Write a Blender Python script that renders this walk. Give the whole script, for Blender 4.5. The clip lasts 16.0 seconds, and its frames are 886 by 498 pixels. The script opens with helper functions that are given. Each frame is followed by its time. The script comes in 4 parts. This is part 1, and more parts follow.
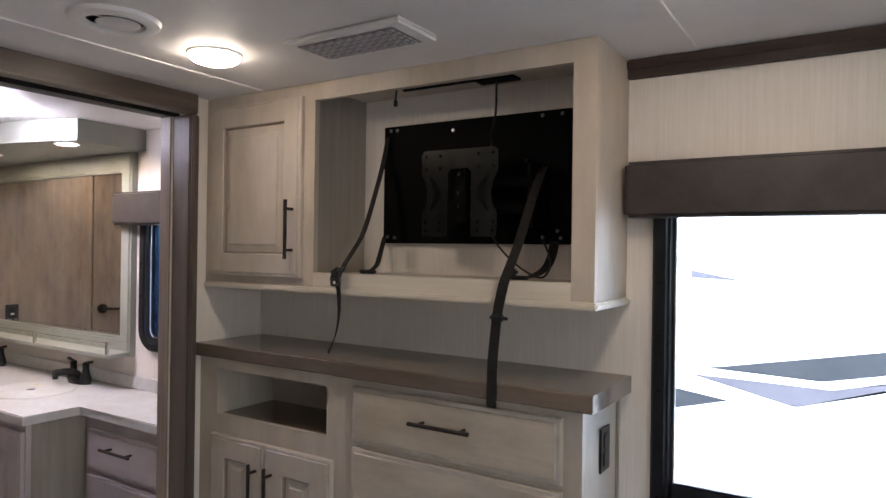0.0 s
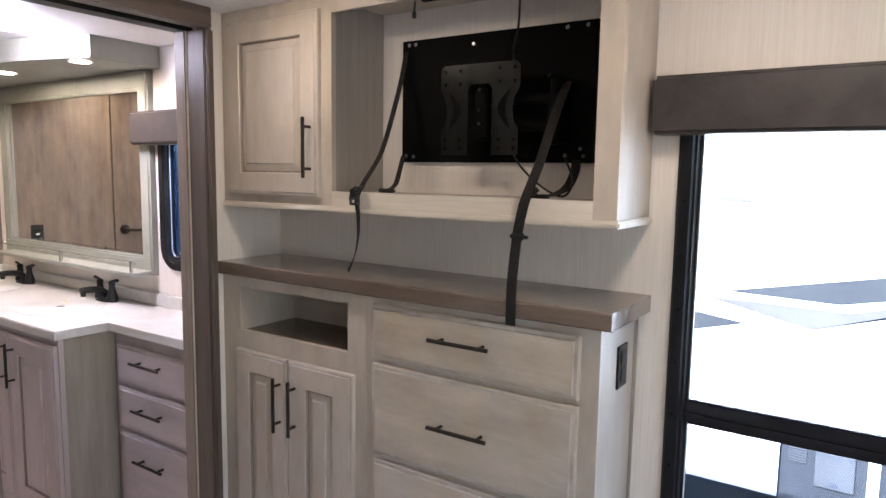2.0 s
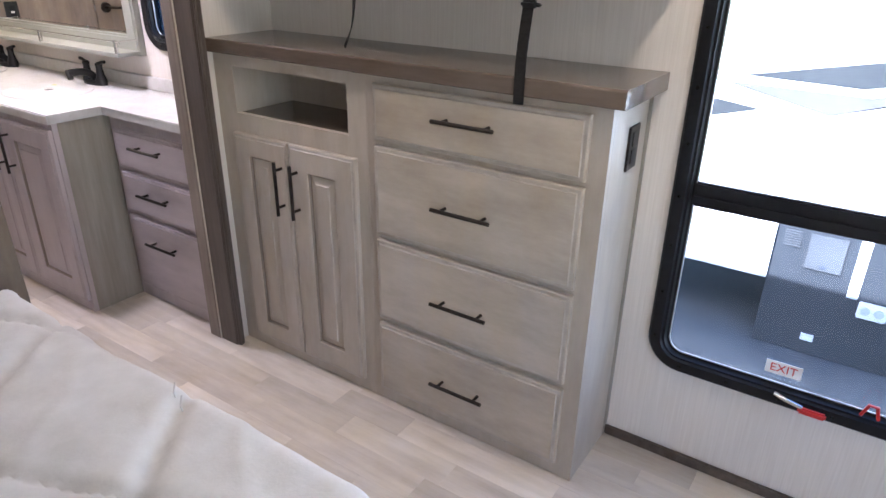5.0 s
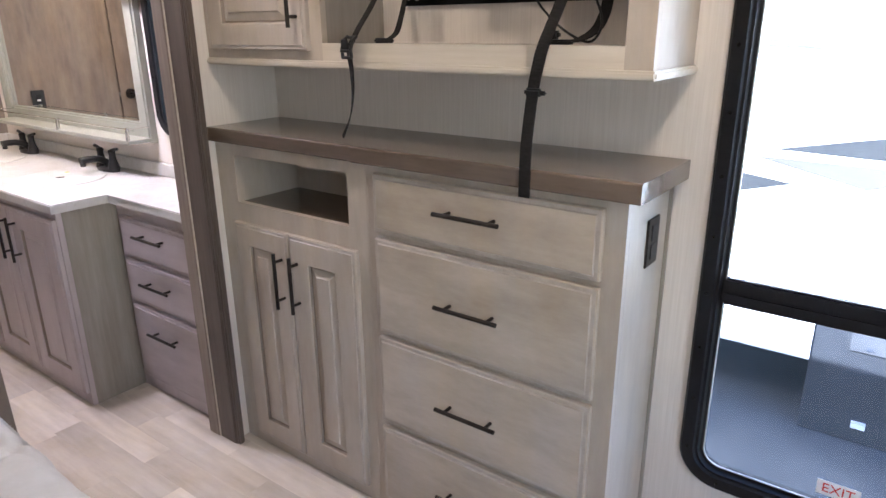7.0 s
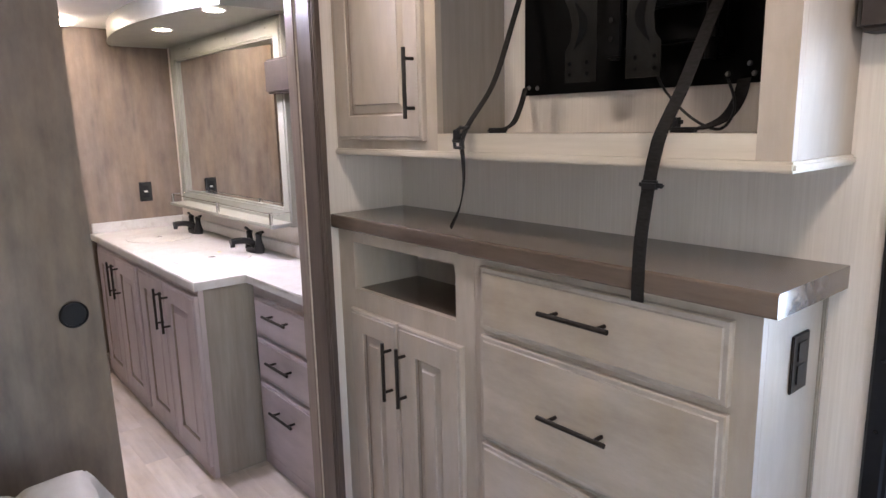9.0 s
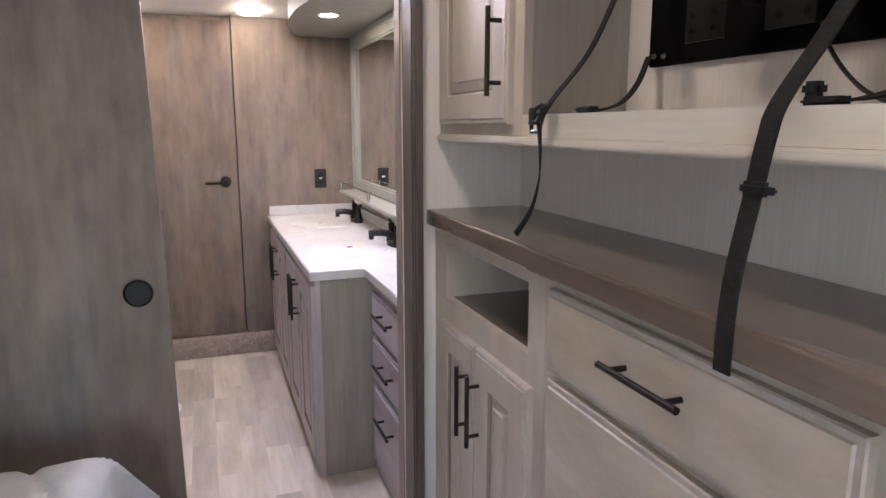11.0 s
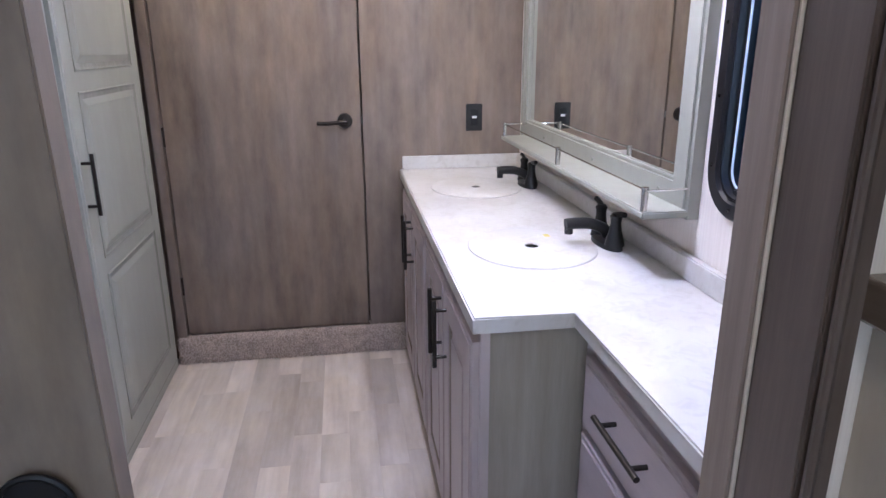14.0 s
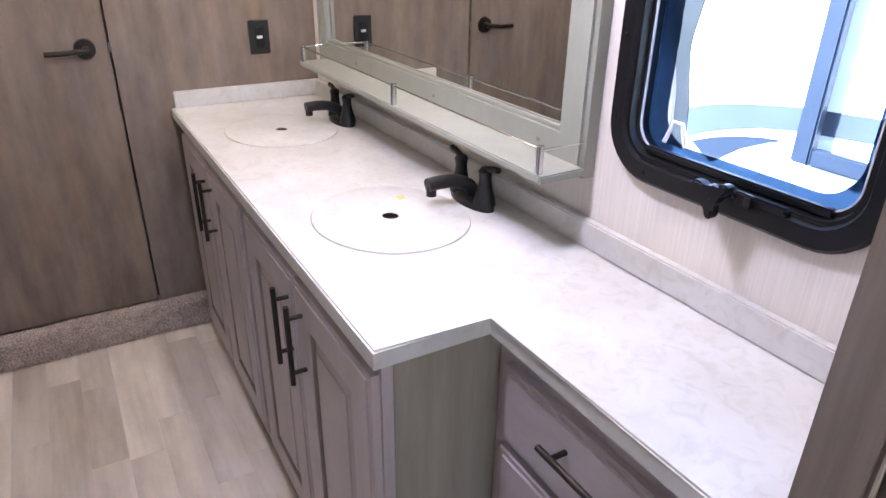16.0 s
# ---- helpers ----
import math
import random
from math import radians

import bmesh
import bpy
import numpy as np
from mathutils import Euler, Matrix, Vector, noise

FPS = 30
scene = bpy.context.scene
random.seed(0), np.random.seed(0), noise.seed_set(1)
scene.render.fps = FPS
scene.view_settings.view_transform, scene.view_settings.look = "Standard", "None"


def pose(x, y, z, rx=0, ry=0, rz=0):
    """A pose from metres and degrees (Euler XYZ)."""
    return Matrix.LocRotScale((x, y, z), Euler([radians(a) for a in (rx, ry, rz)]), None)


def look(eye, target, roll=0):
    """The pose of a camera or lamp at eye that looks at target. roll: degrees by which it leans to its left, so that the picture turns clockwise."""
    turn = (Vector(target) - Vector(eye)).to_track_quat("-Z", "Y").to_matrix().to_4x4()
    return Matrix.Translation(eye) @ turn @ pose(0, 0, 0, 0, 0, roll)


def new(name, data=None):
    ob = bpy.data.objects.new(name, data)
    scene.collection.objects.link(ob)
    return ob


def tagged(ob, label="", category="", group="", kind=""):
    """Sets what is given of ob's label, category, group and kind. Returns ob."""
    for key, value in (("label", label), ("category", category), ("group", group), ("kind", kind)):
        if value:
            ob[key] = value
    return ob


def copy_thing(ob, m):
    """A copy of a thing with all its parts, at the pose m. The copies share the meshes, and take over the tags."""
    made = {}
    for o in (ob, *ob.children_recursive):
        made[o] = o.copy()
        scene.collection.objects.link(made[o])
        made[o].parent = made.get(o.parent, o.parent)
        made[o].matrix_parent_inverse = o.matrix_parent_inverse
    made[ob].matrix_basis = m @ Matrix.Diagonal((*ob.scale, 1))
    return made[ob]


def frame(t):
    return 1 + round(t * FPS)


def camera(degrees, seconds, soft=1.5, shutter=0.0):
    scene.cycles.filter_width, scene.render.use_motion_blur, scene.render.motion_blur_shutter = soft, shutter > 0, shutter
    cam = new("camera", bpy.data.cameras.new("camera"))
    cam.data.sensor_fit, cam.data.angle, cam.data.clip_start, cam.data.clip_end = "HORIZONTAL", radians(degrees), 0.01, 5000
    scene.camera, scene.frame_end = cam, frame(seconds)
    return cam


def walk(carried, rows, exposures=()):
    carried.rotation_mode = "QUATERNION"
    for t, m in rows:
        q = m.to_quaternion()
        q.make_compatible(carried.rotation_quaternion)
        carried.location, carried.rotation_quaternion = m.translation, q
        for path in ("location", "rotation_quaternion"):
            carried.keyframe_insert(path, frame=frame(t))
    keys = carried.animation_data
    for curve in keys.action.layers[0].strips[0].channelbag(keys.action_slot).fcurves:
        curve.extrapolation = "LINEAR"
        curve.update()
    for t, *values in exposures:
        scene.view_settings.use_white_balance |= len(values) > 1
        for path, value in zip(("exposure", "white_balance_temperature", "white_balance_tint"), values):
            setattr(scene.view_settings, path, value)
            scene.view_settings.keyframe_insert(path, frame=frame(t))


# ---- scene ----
cam = camera(67.9, 16.0)
PATH = [
    (0, (0.207, 0.792, 1.472), (-0.858, 2.485, 1.475), 0.8),
    (0.5, (0.206, 0.79, 1.473), (-0.888, 2.465, 1.468), 0.1),
    (1, (0.198, 0.798, 1.467), (-0.896, 2.471, 1.419), 0.5),
    (1.5, (0.199, 0.798, 1.464), (-0.901, 2.466, 1.366), 0.8),
    (2, (0.194, 0.8, 1.456), (-0.905, 2.456, 1.229), 0.9),
    (2.5, (0.19, 0.806, 1.445), (-0.9, 2.443, 1.08), 1.2),
    (3, (0.189, 0.819, 1.443), (-0.887, 2.424, 0.925), 1.1),
    (3.5, (0.18, 0.827, 1.433), (-0.858, 2.379, 0.717), 1.1),
    (4, (0.177, 0.835, 1.417), (-0.836, 2.345, 0.583), 1.0),
    (6.5, (0.138, 0.962, 1.415), (-0.887, 2.474, 0.601), -0.0),
    (7, (0.132, 1.017, 1.434), (-0.998, 2.539, 0.796), -0.5),
    (7.5, (0.136, 1.0, 1.439), (-1.053, 2.527, 0.932), -1.2),
    (8, (0.139, 0.962, 1.437), (-1.1, 2.471, 1.007), -0.9),
    (8.5, (0.14, 1.036, 1.432), (-1.201, 2.464, 1.027), -1.1),
    (9, (0.142, 1.181, 1.428), (-1.368, 2.437, 1.048), -1.3),
    (11.5, (-0.061, 1.739, 1.37), (-1.939, 2.303, 0.974), -0.1),
    (12, (-0.263, 1.799, 1.389), (-2.171, 2.229, 0.97), -0.8),
    (12.5, (-0.49, 1.873, 1.392), (-2.433, 2.099, 0.974), -1.3),
    (13, (-0.716, 1.871, 1.384), (-2.658, 2.04, 0.934), -1.2),
    (13.5, (-0.981, 1.796, 1.364), (-2.905, 1.992, 0.853), -1.0),
    (14, (-1.199, 1.784, 1.35), (-3.089, 2.065, 0.761), -0.3),
    (14.5, (-1.392, 1.793, 1.340), (-3.220, 2.208, 0.645), 0.4),
    (15, (-1.509, 1.766, 1.351), (-3.247, 2.356, 0.556), 1.0),
    (15.5, (-1.602, 1.718, 1.371), (-3.214, 2.543, 0.524), 1.2),
    (16, (-1.621, 1.695, 1.401), (-3.175, 2.605, 0.532), 0.9),
]
walk(cam, [(t, look(eye, target, roll)) for t, eye, target, roll in PATH], exposures=[(0.0, 2.85, 6450, 14), (0.5, 3.15, 6450, 14), (1.0, 3.41, 6450, 14), (2.5, 3.53, 6250, 14.5), (4.0, 3.63, 6150, 14.5), (7.0, 3.63, 6300, 14.5), (9.0, 3.58, 6250, 16.5), (11.5, 3.4, 6000, 17), (12.5, 3.35, 5950, 17.5), (13.5, 3.36, 5530, 15.2), (14.5, 3.33, 5330, 13.7), (15.2, 3.33, 5570, 13.7), (16.0, 3.33, 5920, 14.2)])

# ---- world and sun ----
CEIL, WALL, PART, ENDX = 1.985, 2.555, -1.722, -4.047
world = bpy.data.worlds.new("world")
scene.world = world
world.use_nodes = True
wn = world.node_tree.nodes
sky = wn.new("ShaderNodeTexSky")
sky.sky_type, sky.sun_disc = "NISHITA", False
sky.sun_elevation, sky.sun_rotation = radians(42), radians(200)
wn["Background"].inputs["Strength"].default_value = 0.15
world.node_tree.links.new(sky.outputs[0], wn["Background"].inputs["Color"])
sun = new("sun", bpy.data.lights.new("sun", "SUN"))
sun.data.energy, sun.data.angle, sun.data.color = 5.0, radians(0.6), (1.0, 0.95, 0.88)
sun.matrix_world = look((0, 0, 0), (0.25, 0.72, -0.66))


# ---- materials ----
def material(name, rough=0.5, metal=0.0):
    m = bpy.data.materials.new(name)
    m.use_nodes = True
    b = m.node_tree.nodes["Principled BSDF"]
    b.inputs["Roughness"].default_value, b.inputs["Metallic"].default_value = rough, metal
    return m, m.node_tree.nodes, m.node_tree.links, b


def surface(name, c1, c2, stretch=(6, 6, 6), rough=0.5, metal=0.0, bump=0.1, fine=(60, 60, 60), blotch=0.35, spread=(0.3, 0.7), vary=0.0, coat=0.0, streak=1.0, mottle=0.0, gloss=0.5, warm=None):
    """Grain between two colours, larger blotches over it, and a fine relief."""
    m, n, l, b = material(name, rough, metal)
    co = n.new("ShaderNodeTexCoord")
    source = co.outputs["Object"]
    if vary:
        info, shift = n.new("ShaderNodeObjectInfo"), n.new("ShaderNodeVectorMath")
        shift.operation = "MULTIPLY_ADD"
        shift.inputs[1].default_value = (37.0, 53.0, 11.0)
        l.new(info.outputs["Random"], shift.inputs[0])
        l.new(source, shift.inputs[2])
        source = shift.outputs[0]

    def field(scale, detail, seed):
        mp, tx = n.new("ShaderNodeMapping"), n.new("ShaderNodeTexNoise")
        mp.inputs["Scale"].default_value, mp.inputs["Location"].default_value = scale, (seed, seed * 1.7, seed * 0.6)
        tx.inputs["Scale"].default_value, tx.inputs["Detail"].default_value, tx.inputs["Roughness"].default_value = 1.0, detail, 0.66
        l.new(source, mp.inputs["Vector"])
        l.new(mp.outputs[0], tx.inputs["Vector"])
        return tx.outputs["Fac"]

    grain, large, tiny = field(stretch, 9, 3.1), field(tuple(s * 0.22 + 0.4 for s in stretch), 3, 7.7), field(fine, 4, 1.3)
    total = None
    for signal, weight in ((grain, streak), (large, blotch), (field(tuple(min(v, 9) + 3 for v in stretch), 6, 5.9), mottle)):
        if weight:
            sub, mul = n.new("ShaderNodeMath"), n.new("ShaderNodeMath")
            sub.operation, mul.operation = "SUBTRACT", "MULTIPLY_ADD"
            sub.inputs[1].default_value, mul.inputs[1].default_value, mul.inputs[2].default_value = 0.5, weight, 0.5
            l.new(signal, sub.inputs[0])
            l.new(sub.outputs[0], mul.inputs[0])
            if total:
                l.new(total, mul.inputs[2])
            total = mul.outputs[0]
    ramp = n.new("ShaderNodeValToRGB")
    ramp.color_ramp.elements[0].position, ramp.color_ramp.elements[1].position = spread
    ramp.color_ramp.elements[0].color, ramp.color_ramp.elements[1].color = (*c1, 1), (*c2, 1)
    l.new(total, ramp.inputs[0])
    colour = ramp.outputs[0]
    if warm:
        patch, mix = n.new("ShaderNodeMapRange"), n.new("ShaderNodeMixRGB")
        patch.inputs["From Min"].default_value, patch.inputs["From Max"].default_value = 0.35, 0.68
        mix.blend_type, mix.inputs["Color2"].default_value = "MULTIPLY", (*warm, 1)
        l.new(field((7, 7, 1.6), 4, 9.4), patch.inputs["Value"])
        l.new(patch.outputs[0], mix.inputs["Fac"])
        l.new(colour, mix.inputs["Color1"])
        colour = mix.outputs[0]
    if vary:
        ma, hsv = n.new("ShaderNodeMapRange"), n.new("ShaderNodeHueSaturation")
        ma.inputs["To Min"].default_value, ma.inputs["To Max"].default_value = 1 - vary, 1 + vary
        l.new(info.outputs["Random"], ma.inputs["Value"])
        l.new(ma.outputs[0], hsv.inputs["Value"])
        l.new(colour, hsv.inputs["Color"])
        colour = hsv.outputs[0]
    l.new(colour, b.inputs["Base Color"])
    bp = n.new("ShaderNodeBump")
    bp.inputs["Strength"].default_value, bp.inputs["Distance"].default_value = bump, 0.002
    l.new(tiny, bp.inputs["Height"])
    l.new(bp.outputs[0], b.inputs["Normal"])
    rg = n.new("ShaderNodeMapRange")
    rg.inputs["To Min"].default_value, rg.inputs["To Max"].default_value = max(rough - 0.08, 0.02), min(rough + 0.1, 1)
    l.new(large, rg.inputs["Value"])
    l.new(rg.outputs[0], b.inputs["Roughness"])
    b.inputs["Coat Weight"].default_value, b.inputs["Specular IOR Level"].default_value = coat, gloss
    return m


V, H = (34, 34, 2.2), (2.2, 34, 34)
VF, HF = (220, 220, 8), (8, 220, 220)
greige = surface("glazed maple, upright grain", (0.345, 0.295, 0.245), (0.50, 0.445, 0.385), (13, 13, 2.0), 0.40, bump=0.06, fine=VF, blotch=0.8, spread=(0.18, 0.8), streak=0.8, mottle=0.6, warm=(1.02, 0.98, 0.90))
greige_h = surface("glazed maple, level grain", (0.325, 0.278, 0.228), (0.52, 0.462, 0.398), (2.0, 13, 13), 0.40, bump=0.06, fine=HF, blotch=0.9, spread=(0.14, 0.84), streak=0.8, mottle=1.0, warm=(1.03, 0.98, 0.88))
glaze = surface("brown glaze in grooves", (0.17, 0.135, 0.105), (0.27, 0.22, 0.175), V, 0.5, bump=0.05)
worn = surface("broken glaze on edges", (0.30, 0.255, 0.21), (0.48, 0.425, 0.365), (12, 12, 12), 0.45, spread=(0.25, 0.7), blotch=0.5)
# Same maple as the dresser; the mauve paints in the lilac lamp light.
mauve = surface("glazed maple tinted mauve for lamp light, upright", (0.33, 0.278, 0.278), (0.475, 0.412, 0.415), (13, 13, 2.0), 0.40, bump=0.06, fine=VF, blotch=0.8, spread=(0.18, 0.8), streak=0.8, mottle=0.5)
mauve_h = surface("glazed maple tinted mauve for lamp light, level", (0.33, 0.278, 0.278), (0.475, 0.412, 0.415), (2.0, 13, 13), 0.40, bump=0.06, fine=HF, blotch=0.8, spread=(0.16, 0.82), streak=0.8, mottle=0.8)
mauve_worn = surface("broken glaze tinted mauve for lamp light", (0.27, 0.225, 0.22), (0.44, 0.38, 0.38), (12, 12, 12), 0.45, spread=(0.25, 0.7), blotch=0.5)
print_grey = surface("grey wood print", (0.215, 0.190, 0.155), (0.335, 0.302, 0.256), (22, 22, 2.0), 0.5, bump=0.05, fine=VF)
inner_grey = surface("grey cabinet lining", (0.24, 0.21, 0.18), (0.32, 0.285, 0.245), V, 0.55, bump=0.05, fine=VF)
dark_wood = surface("walnut-stained trim, upright", (0.052, 0.038, 0.031), (0.115, 0.088, 0.072), V, 0.38, bump=0.1, fine=VF)
dark_wood_h = surface("walnut-stained trim, level", (0.052, 0.038, 0.031), (0.115, 0.088, 0.072), (34, 2.2, 34), 0.38, bump=0.1, fine=(220, 8, 220))
crown_wood = surface("dark crown wood", (0.022, 0.014, 0.012), (0.07, 0.048, 0.041), H, 0.5, bump=0.15, fine=HF, gloss=0.25)
worktop_wood = surface("brown-grey stained worktop", (0.088, 0.062, 0.046), (0.165, 0.123, 0.094), (2.2, 16, 16), 0.17, bump=0.05, fine=HF, coat=0.3)
weathered = surface("weathered grey-brown panel", (0.072, 0.058, 0.049), (0.252, 0.208, 0.172), (22, 22, 1.8), 0.46, bump=0.08, fine=(190, 190, 9), blotch=1.1, spread=(0.06, 0.96), streak=0.5, mottle=0.95, warm=(1.08, 0.99, 0.86), gloss=0.35)
sage = surface("sage grey paint", (0.250, 0.255, 0.215), (0.300, 0.305, 0.262), (9, 9, 3), 0.38, bump=0.05)
sage_glaze = surface("dark glaze on sage", (0.16, 0.165, 0.14), (0.24, 0.245, 0.21), V, 0.5)
wallpaper = surface("cream strie wallpaper", (0.615, 0.557, 0.497), (0.71, 0.655, 0.595), (260, 260, 5), 0.6, bump=0.14, fine=(420, 420, 6), blotch=0.15)
ceiling_white = surface("white ceiling board", (0.70, 0.69, 0.68), (0.78, 0.77, 0.76), (4, 4, 4), 0.55, bump=0.05, fine=(180, 180, 180))
trim_white = surface("white plastic", (0.72, 0.71, 0.69), (0.80, 0.79, 0.77), (5, 5, 5), 0.4, bump=0.02)
grille_grey = surface("grey grille shadow", (0.22, 0.205, 0.20), (0.30, 0.285, 0.28), (8, 8, 8), 0.7)
marble, mn, ml, mp = material("white solid-surface top", 0.28)
mco, mcloud, mvein = mn.new("ShaderNodeTexCoord"), mn.new("ShaderNodeTexNoise"), mn.new("ShaderNodeTexNoise")
mcloud.inputs["Scale"].default_value, mcloud.inputs["Detail"].default_value, mcloud.inputs["Distortion"].default_value = 7.0, 3.0, 0.8
mvein.inputs["Scale"].default_value, mvein.inputs["Detail"].default_value, mvein.inputs["Distortion"].default_value = 26.0, 2.0, 1.5
mbase, mtint, mgrey = mn.new("ShaderNodeValToRGB"), mn.new("ShaderNodeValToRGB"), mn.new("ShaderNodeMixRGB")
mbase.color_ramp.interpolation = mtint.color_ramp.interpolation = "EASE"
mbase.color_ramp.elements[0].position, mbase.color_ramp.elements[1].position = 0.25, 0.75
mbase.color_ramp.elements[0].color, mbase.color_ramp.elements[1].color = (0.505, 0.485, 0.452, 1), (0.585, 0.575, 0.56, 1)
mtint.color_ramp.elements[0].position, mtint.color_ramp.elements[1].position = 0.28, 0.55
mtint.color_ramp.elements[0].color, mtint.color_ramp.elements[1].color = (0.90, 0.89, 0.875, 1), (1, 1, 1, 1)
mgrey.blend_type, mgrey.inputs["Fac"].default_value = "MULTIPLY", 1.0
for a, b in ((mco.outputs["Object"], mcloud.inputs["Vector"]), (mco.outputs["Object"], mvein.inputs["Vector"]), (mcloud.outputs["Fac"], mbase.inputs[0]), (mvein.outputs["Fac"], mtint.inputs[0]),
             (mbase.outputs[0], mgrey.inputs["Color1"]), (mtint.outputs[0], mgrey.inputs["Color2"]), (mgrey.outputs[0], mp.inputs["Base Color"])):
    ml.new(a, b)
bronze = surface("oil-rubbed bronze", (0.018, 0.015, 0.013), (0.04, 0.033, 0.028), (30, 30, 30), 0.38, 0.7, bump=0.03)
black_metal = surface("matt black metal", (0.009, 0.009, 0.009), (0.016, 0.016, 0.016), (20, 20, 20), 0.42, 0.3, bump=0.04)
black_sheet = surface("black board", (0.0015, 0.0015, 0.0016), (0.003, 0.003, 0.0032), (10, 10, 10), 0.55, bump=0.03)
gunmetal = surface("brushed dark steel", (0.012, 0.0125, 0.012), (0.026, 0.026, 0.025), (40, 40, 4), 0.24, 0.6, bump=0.05)
window_black = surface("black window frame", (0.004, 0.004, 0.005), (0.009, 0.009, 0.011), (20, 20, 20), 0.36, bump=0.03, gloss=0.28)
leather = surface("dark brown vinyl", (0.025, 0.020, 0.019), (0.052, 0.043, 0.040), (11, 11, 11), 0.42, bump=0.12, fine=(240, 240, 240), gloss=0.35)
webbing = surface("black webbing", (0.010, 0.009, 0.008), (0.024, 0.022, 0.021), (60, 60, 200), 0.8, bump=0.4, fine=(500, 500, 500), gloss=0.15)
chrome = surface("polished steel", (0.55, 0.55, 0.54), (0.7, 0.7, 0.69), (10, 10, 10), 0.16, 1.0, bump=0.01)
zinc = surface("zinc screw", (0.2, 0.2, 0.19), (0.32, 0.32, 0.31), (30, 30, 30), 0.3, 1.0)
carpet = surface("brown cut-pile carpet", (0.16, 0.125, 0.10), (0.80, 0.69, 0.59), (150, 150, 150), 0.95, bump=1.0, fine=(260, 260, 260))
planks_mat = surface("bleached oak plank", (0.385, 0.335, 0.290), (0.605, 0.552, 0.498), (2.4, 30, 30), 0.36, bump=0.06, fine=(10, 160, 160), blotch=1.2, spread=(0.22, 0.80), vary=0.16, streak=0.65, mottle=0.6, warm=(1.0, 0.965, 0.87))
joint_dark = surface("plank joints", (0.36, 0.315, 0.275), (0.44, 0.395, 0.35), (9, 9, 9), 0.8)
porcelain = surface("white porcelain", (0.76, 0.76, 0.75), (0.82, 0.82, 0.81), (4, 4, 4), 0.12, bump=0.0)
bedspread = surface("cream quilted cover", (0.43, 0.405, 0.365), (0.55, 0.525, 0.49), (7, 7, 7), 0.75, bump=0.3, fine=(140, 140, 140))
asphalt = surface("worn asphalt", (0.04, 0.042, 0.046), (0.085, 0.087, 0.09), (2, 2, 2), 0.85, bump=0.4, fine=(40, 40, 40))
gelcoat = surface("white gelcoat siding", (0.74, 0.75, 0.77), (0.82, 0.83, 0.85), (1, 1, 1), 0.3, bump=0.01)
decal_dark = surface("slate decal", (0.014, 0.022, 0.040), (0.022, 0.032, 0.055), (3, 3, 3), 0.35)
decal_pale = surface("blue-grey decal", (0.05, 0.062, 0.085), (0.062, 0.075, 0.10), (3, 3, 3), 0.35)
decal_slate = surface("dark slate decal", (0.019, 0.021, 0.025), (0.028, 0.03, 0.034), (3, 3, 3), 0.35)
decal_mauve = surface("grey-mauve decal", (0.06, 0.056, 0.068), (0.085, 0.08, 0.095), (3, 3, 3), 0.35)
skirt_grey = surface("dark skirt panel filling the shadow under the trailer", (0.030, 0.034, 0.041), (0.044, 0.049, 0.058), (3, 3, 3), 0.5)
hatch_grey = surface("grey hatch", (0.07, 0.075, 0.085), (0.1, 0.105, 0.115), (3, 3, 3), 0.45)
hatch_pale = surface("pale grey of lit gasket edge and inlet caps", (0.45, 0.48, 0.5), (0.55, 0.57, 0.6), (20, 20, 20), 0.35)
orange_paint = surface("orange machine paint", (0.55, 0.15, 0.03), (0.65, 0.2, 0.05), (6, 6, 6), 0.4)
tyre_rubber = surface("black rubber", (0.012, 0.012, 0.012), (0.03, 0.03, 0.03), (20, 20, 20), 0.8)
red_plastic = surface("red plastic", (0.5, 0.02, 0.02), (0.62, 0.04, 0.03), (20, 20, 20), 0.35)
sticker_white = surface("white sticker", (0.72, 0.72, 0.72), (0.8, 0.8, 0.8), (10, 10, 10), 0.5)
wood_raw = surface("pale maple filler strip", (0.52, 0.46, 0.37), (0.63, 0.57, 0.48), H, 0.5, bump=0.06, fine=HF)
mirror_mat, _, _, mb = material("mirror silver", 0.0, 1.0)
mb.inputs["Base Color"].default_value = (0.86, 0.87, 0.86, 1)


def glass_pane(name, tint):
    m, n, l, b = material(name, 0.0)
    tr, gl, mx, lw = n.new("ShaderNodeBsdfTransparent"), n.new("ShaderNodeBsdfGlossy"), n.new("ShaderNodeMixShader"), n.new("ShaderNodeLayerWeight")
    pw, ad = n.new("ShaderNodeMath"), n.new("ShaderNodeMath")
    tr.inputs[0].default_value, gl.inputs["Roughness"].default_value, lw.inputs["Blend"].default_value = (*tint, 1), 0.0, 0.5
    pw.operation, pw.inputs[1].default_value = "POWER", 4.0
    ad.operation, ad.inputs[1].default_value, ad.inputs[2].default_value = "MULTIPLY_ADD", 0.5, 0.02
    l.new(lw.outputs["Facing"], pw.inputs[0])
    l.new(pw.outputs[0], ad.inputs[0])
    l.new(ad.outputs[0], mx.inputs[0])
    l.new(tr.outputs[0], mx.inputs[1])
    l.new(gl.outputs[0], mx.inputs[2])
    l.new(mx.outputs[0], n["Material Output"].inputs[0])
    return m


black_sheet.node_tree.nodes["Principled BSDF"].inputs["Specular IOR Level"].default_value = 0.06
clear_glass, tinted_glass = glass_pane("clear glass", (0.82, 0.90, 0.97)), glass_pane("blue-grey tinted glass", (0.60, 0.66, 0.74))


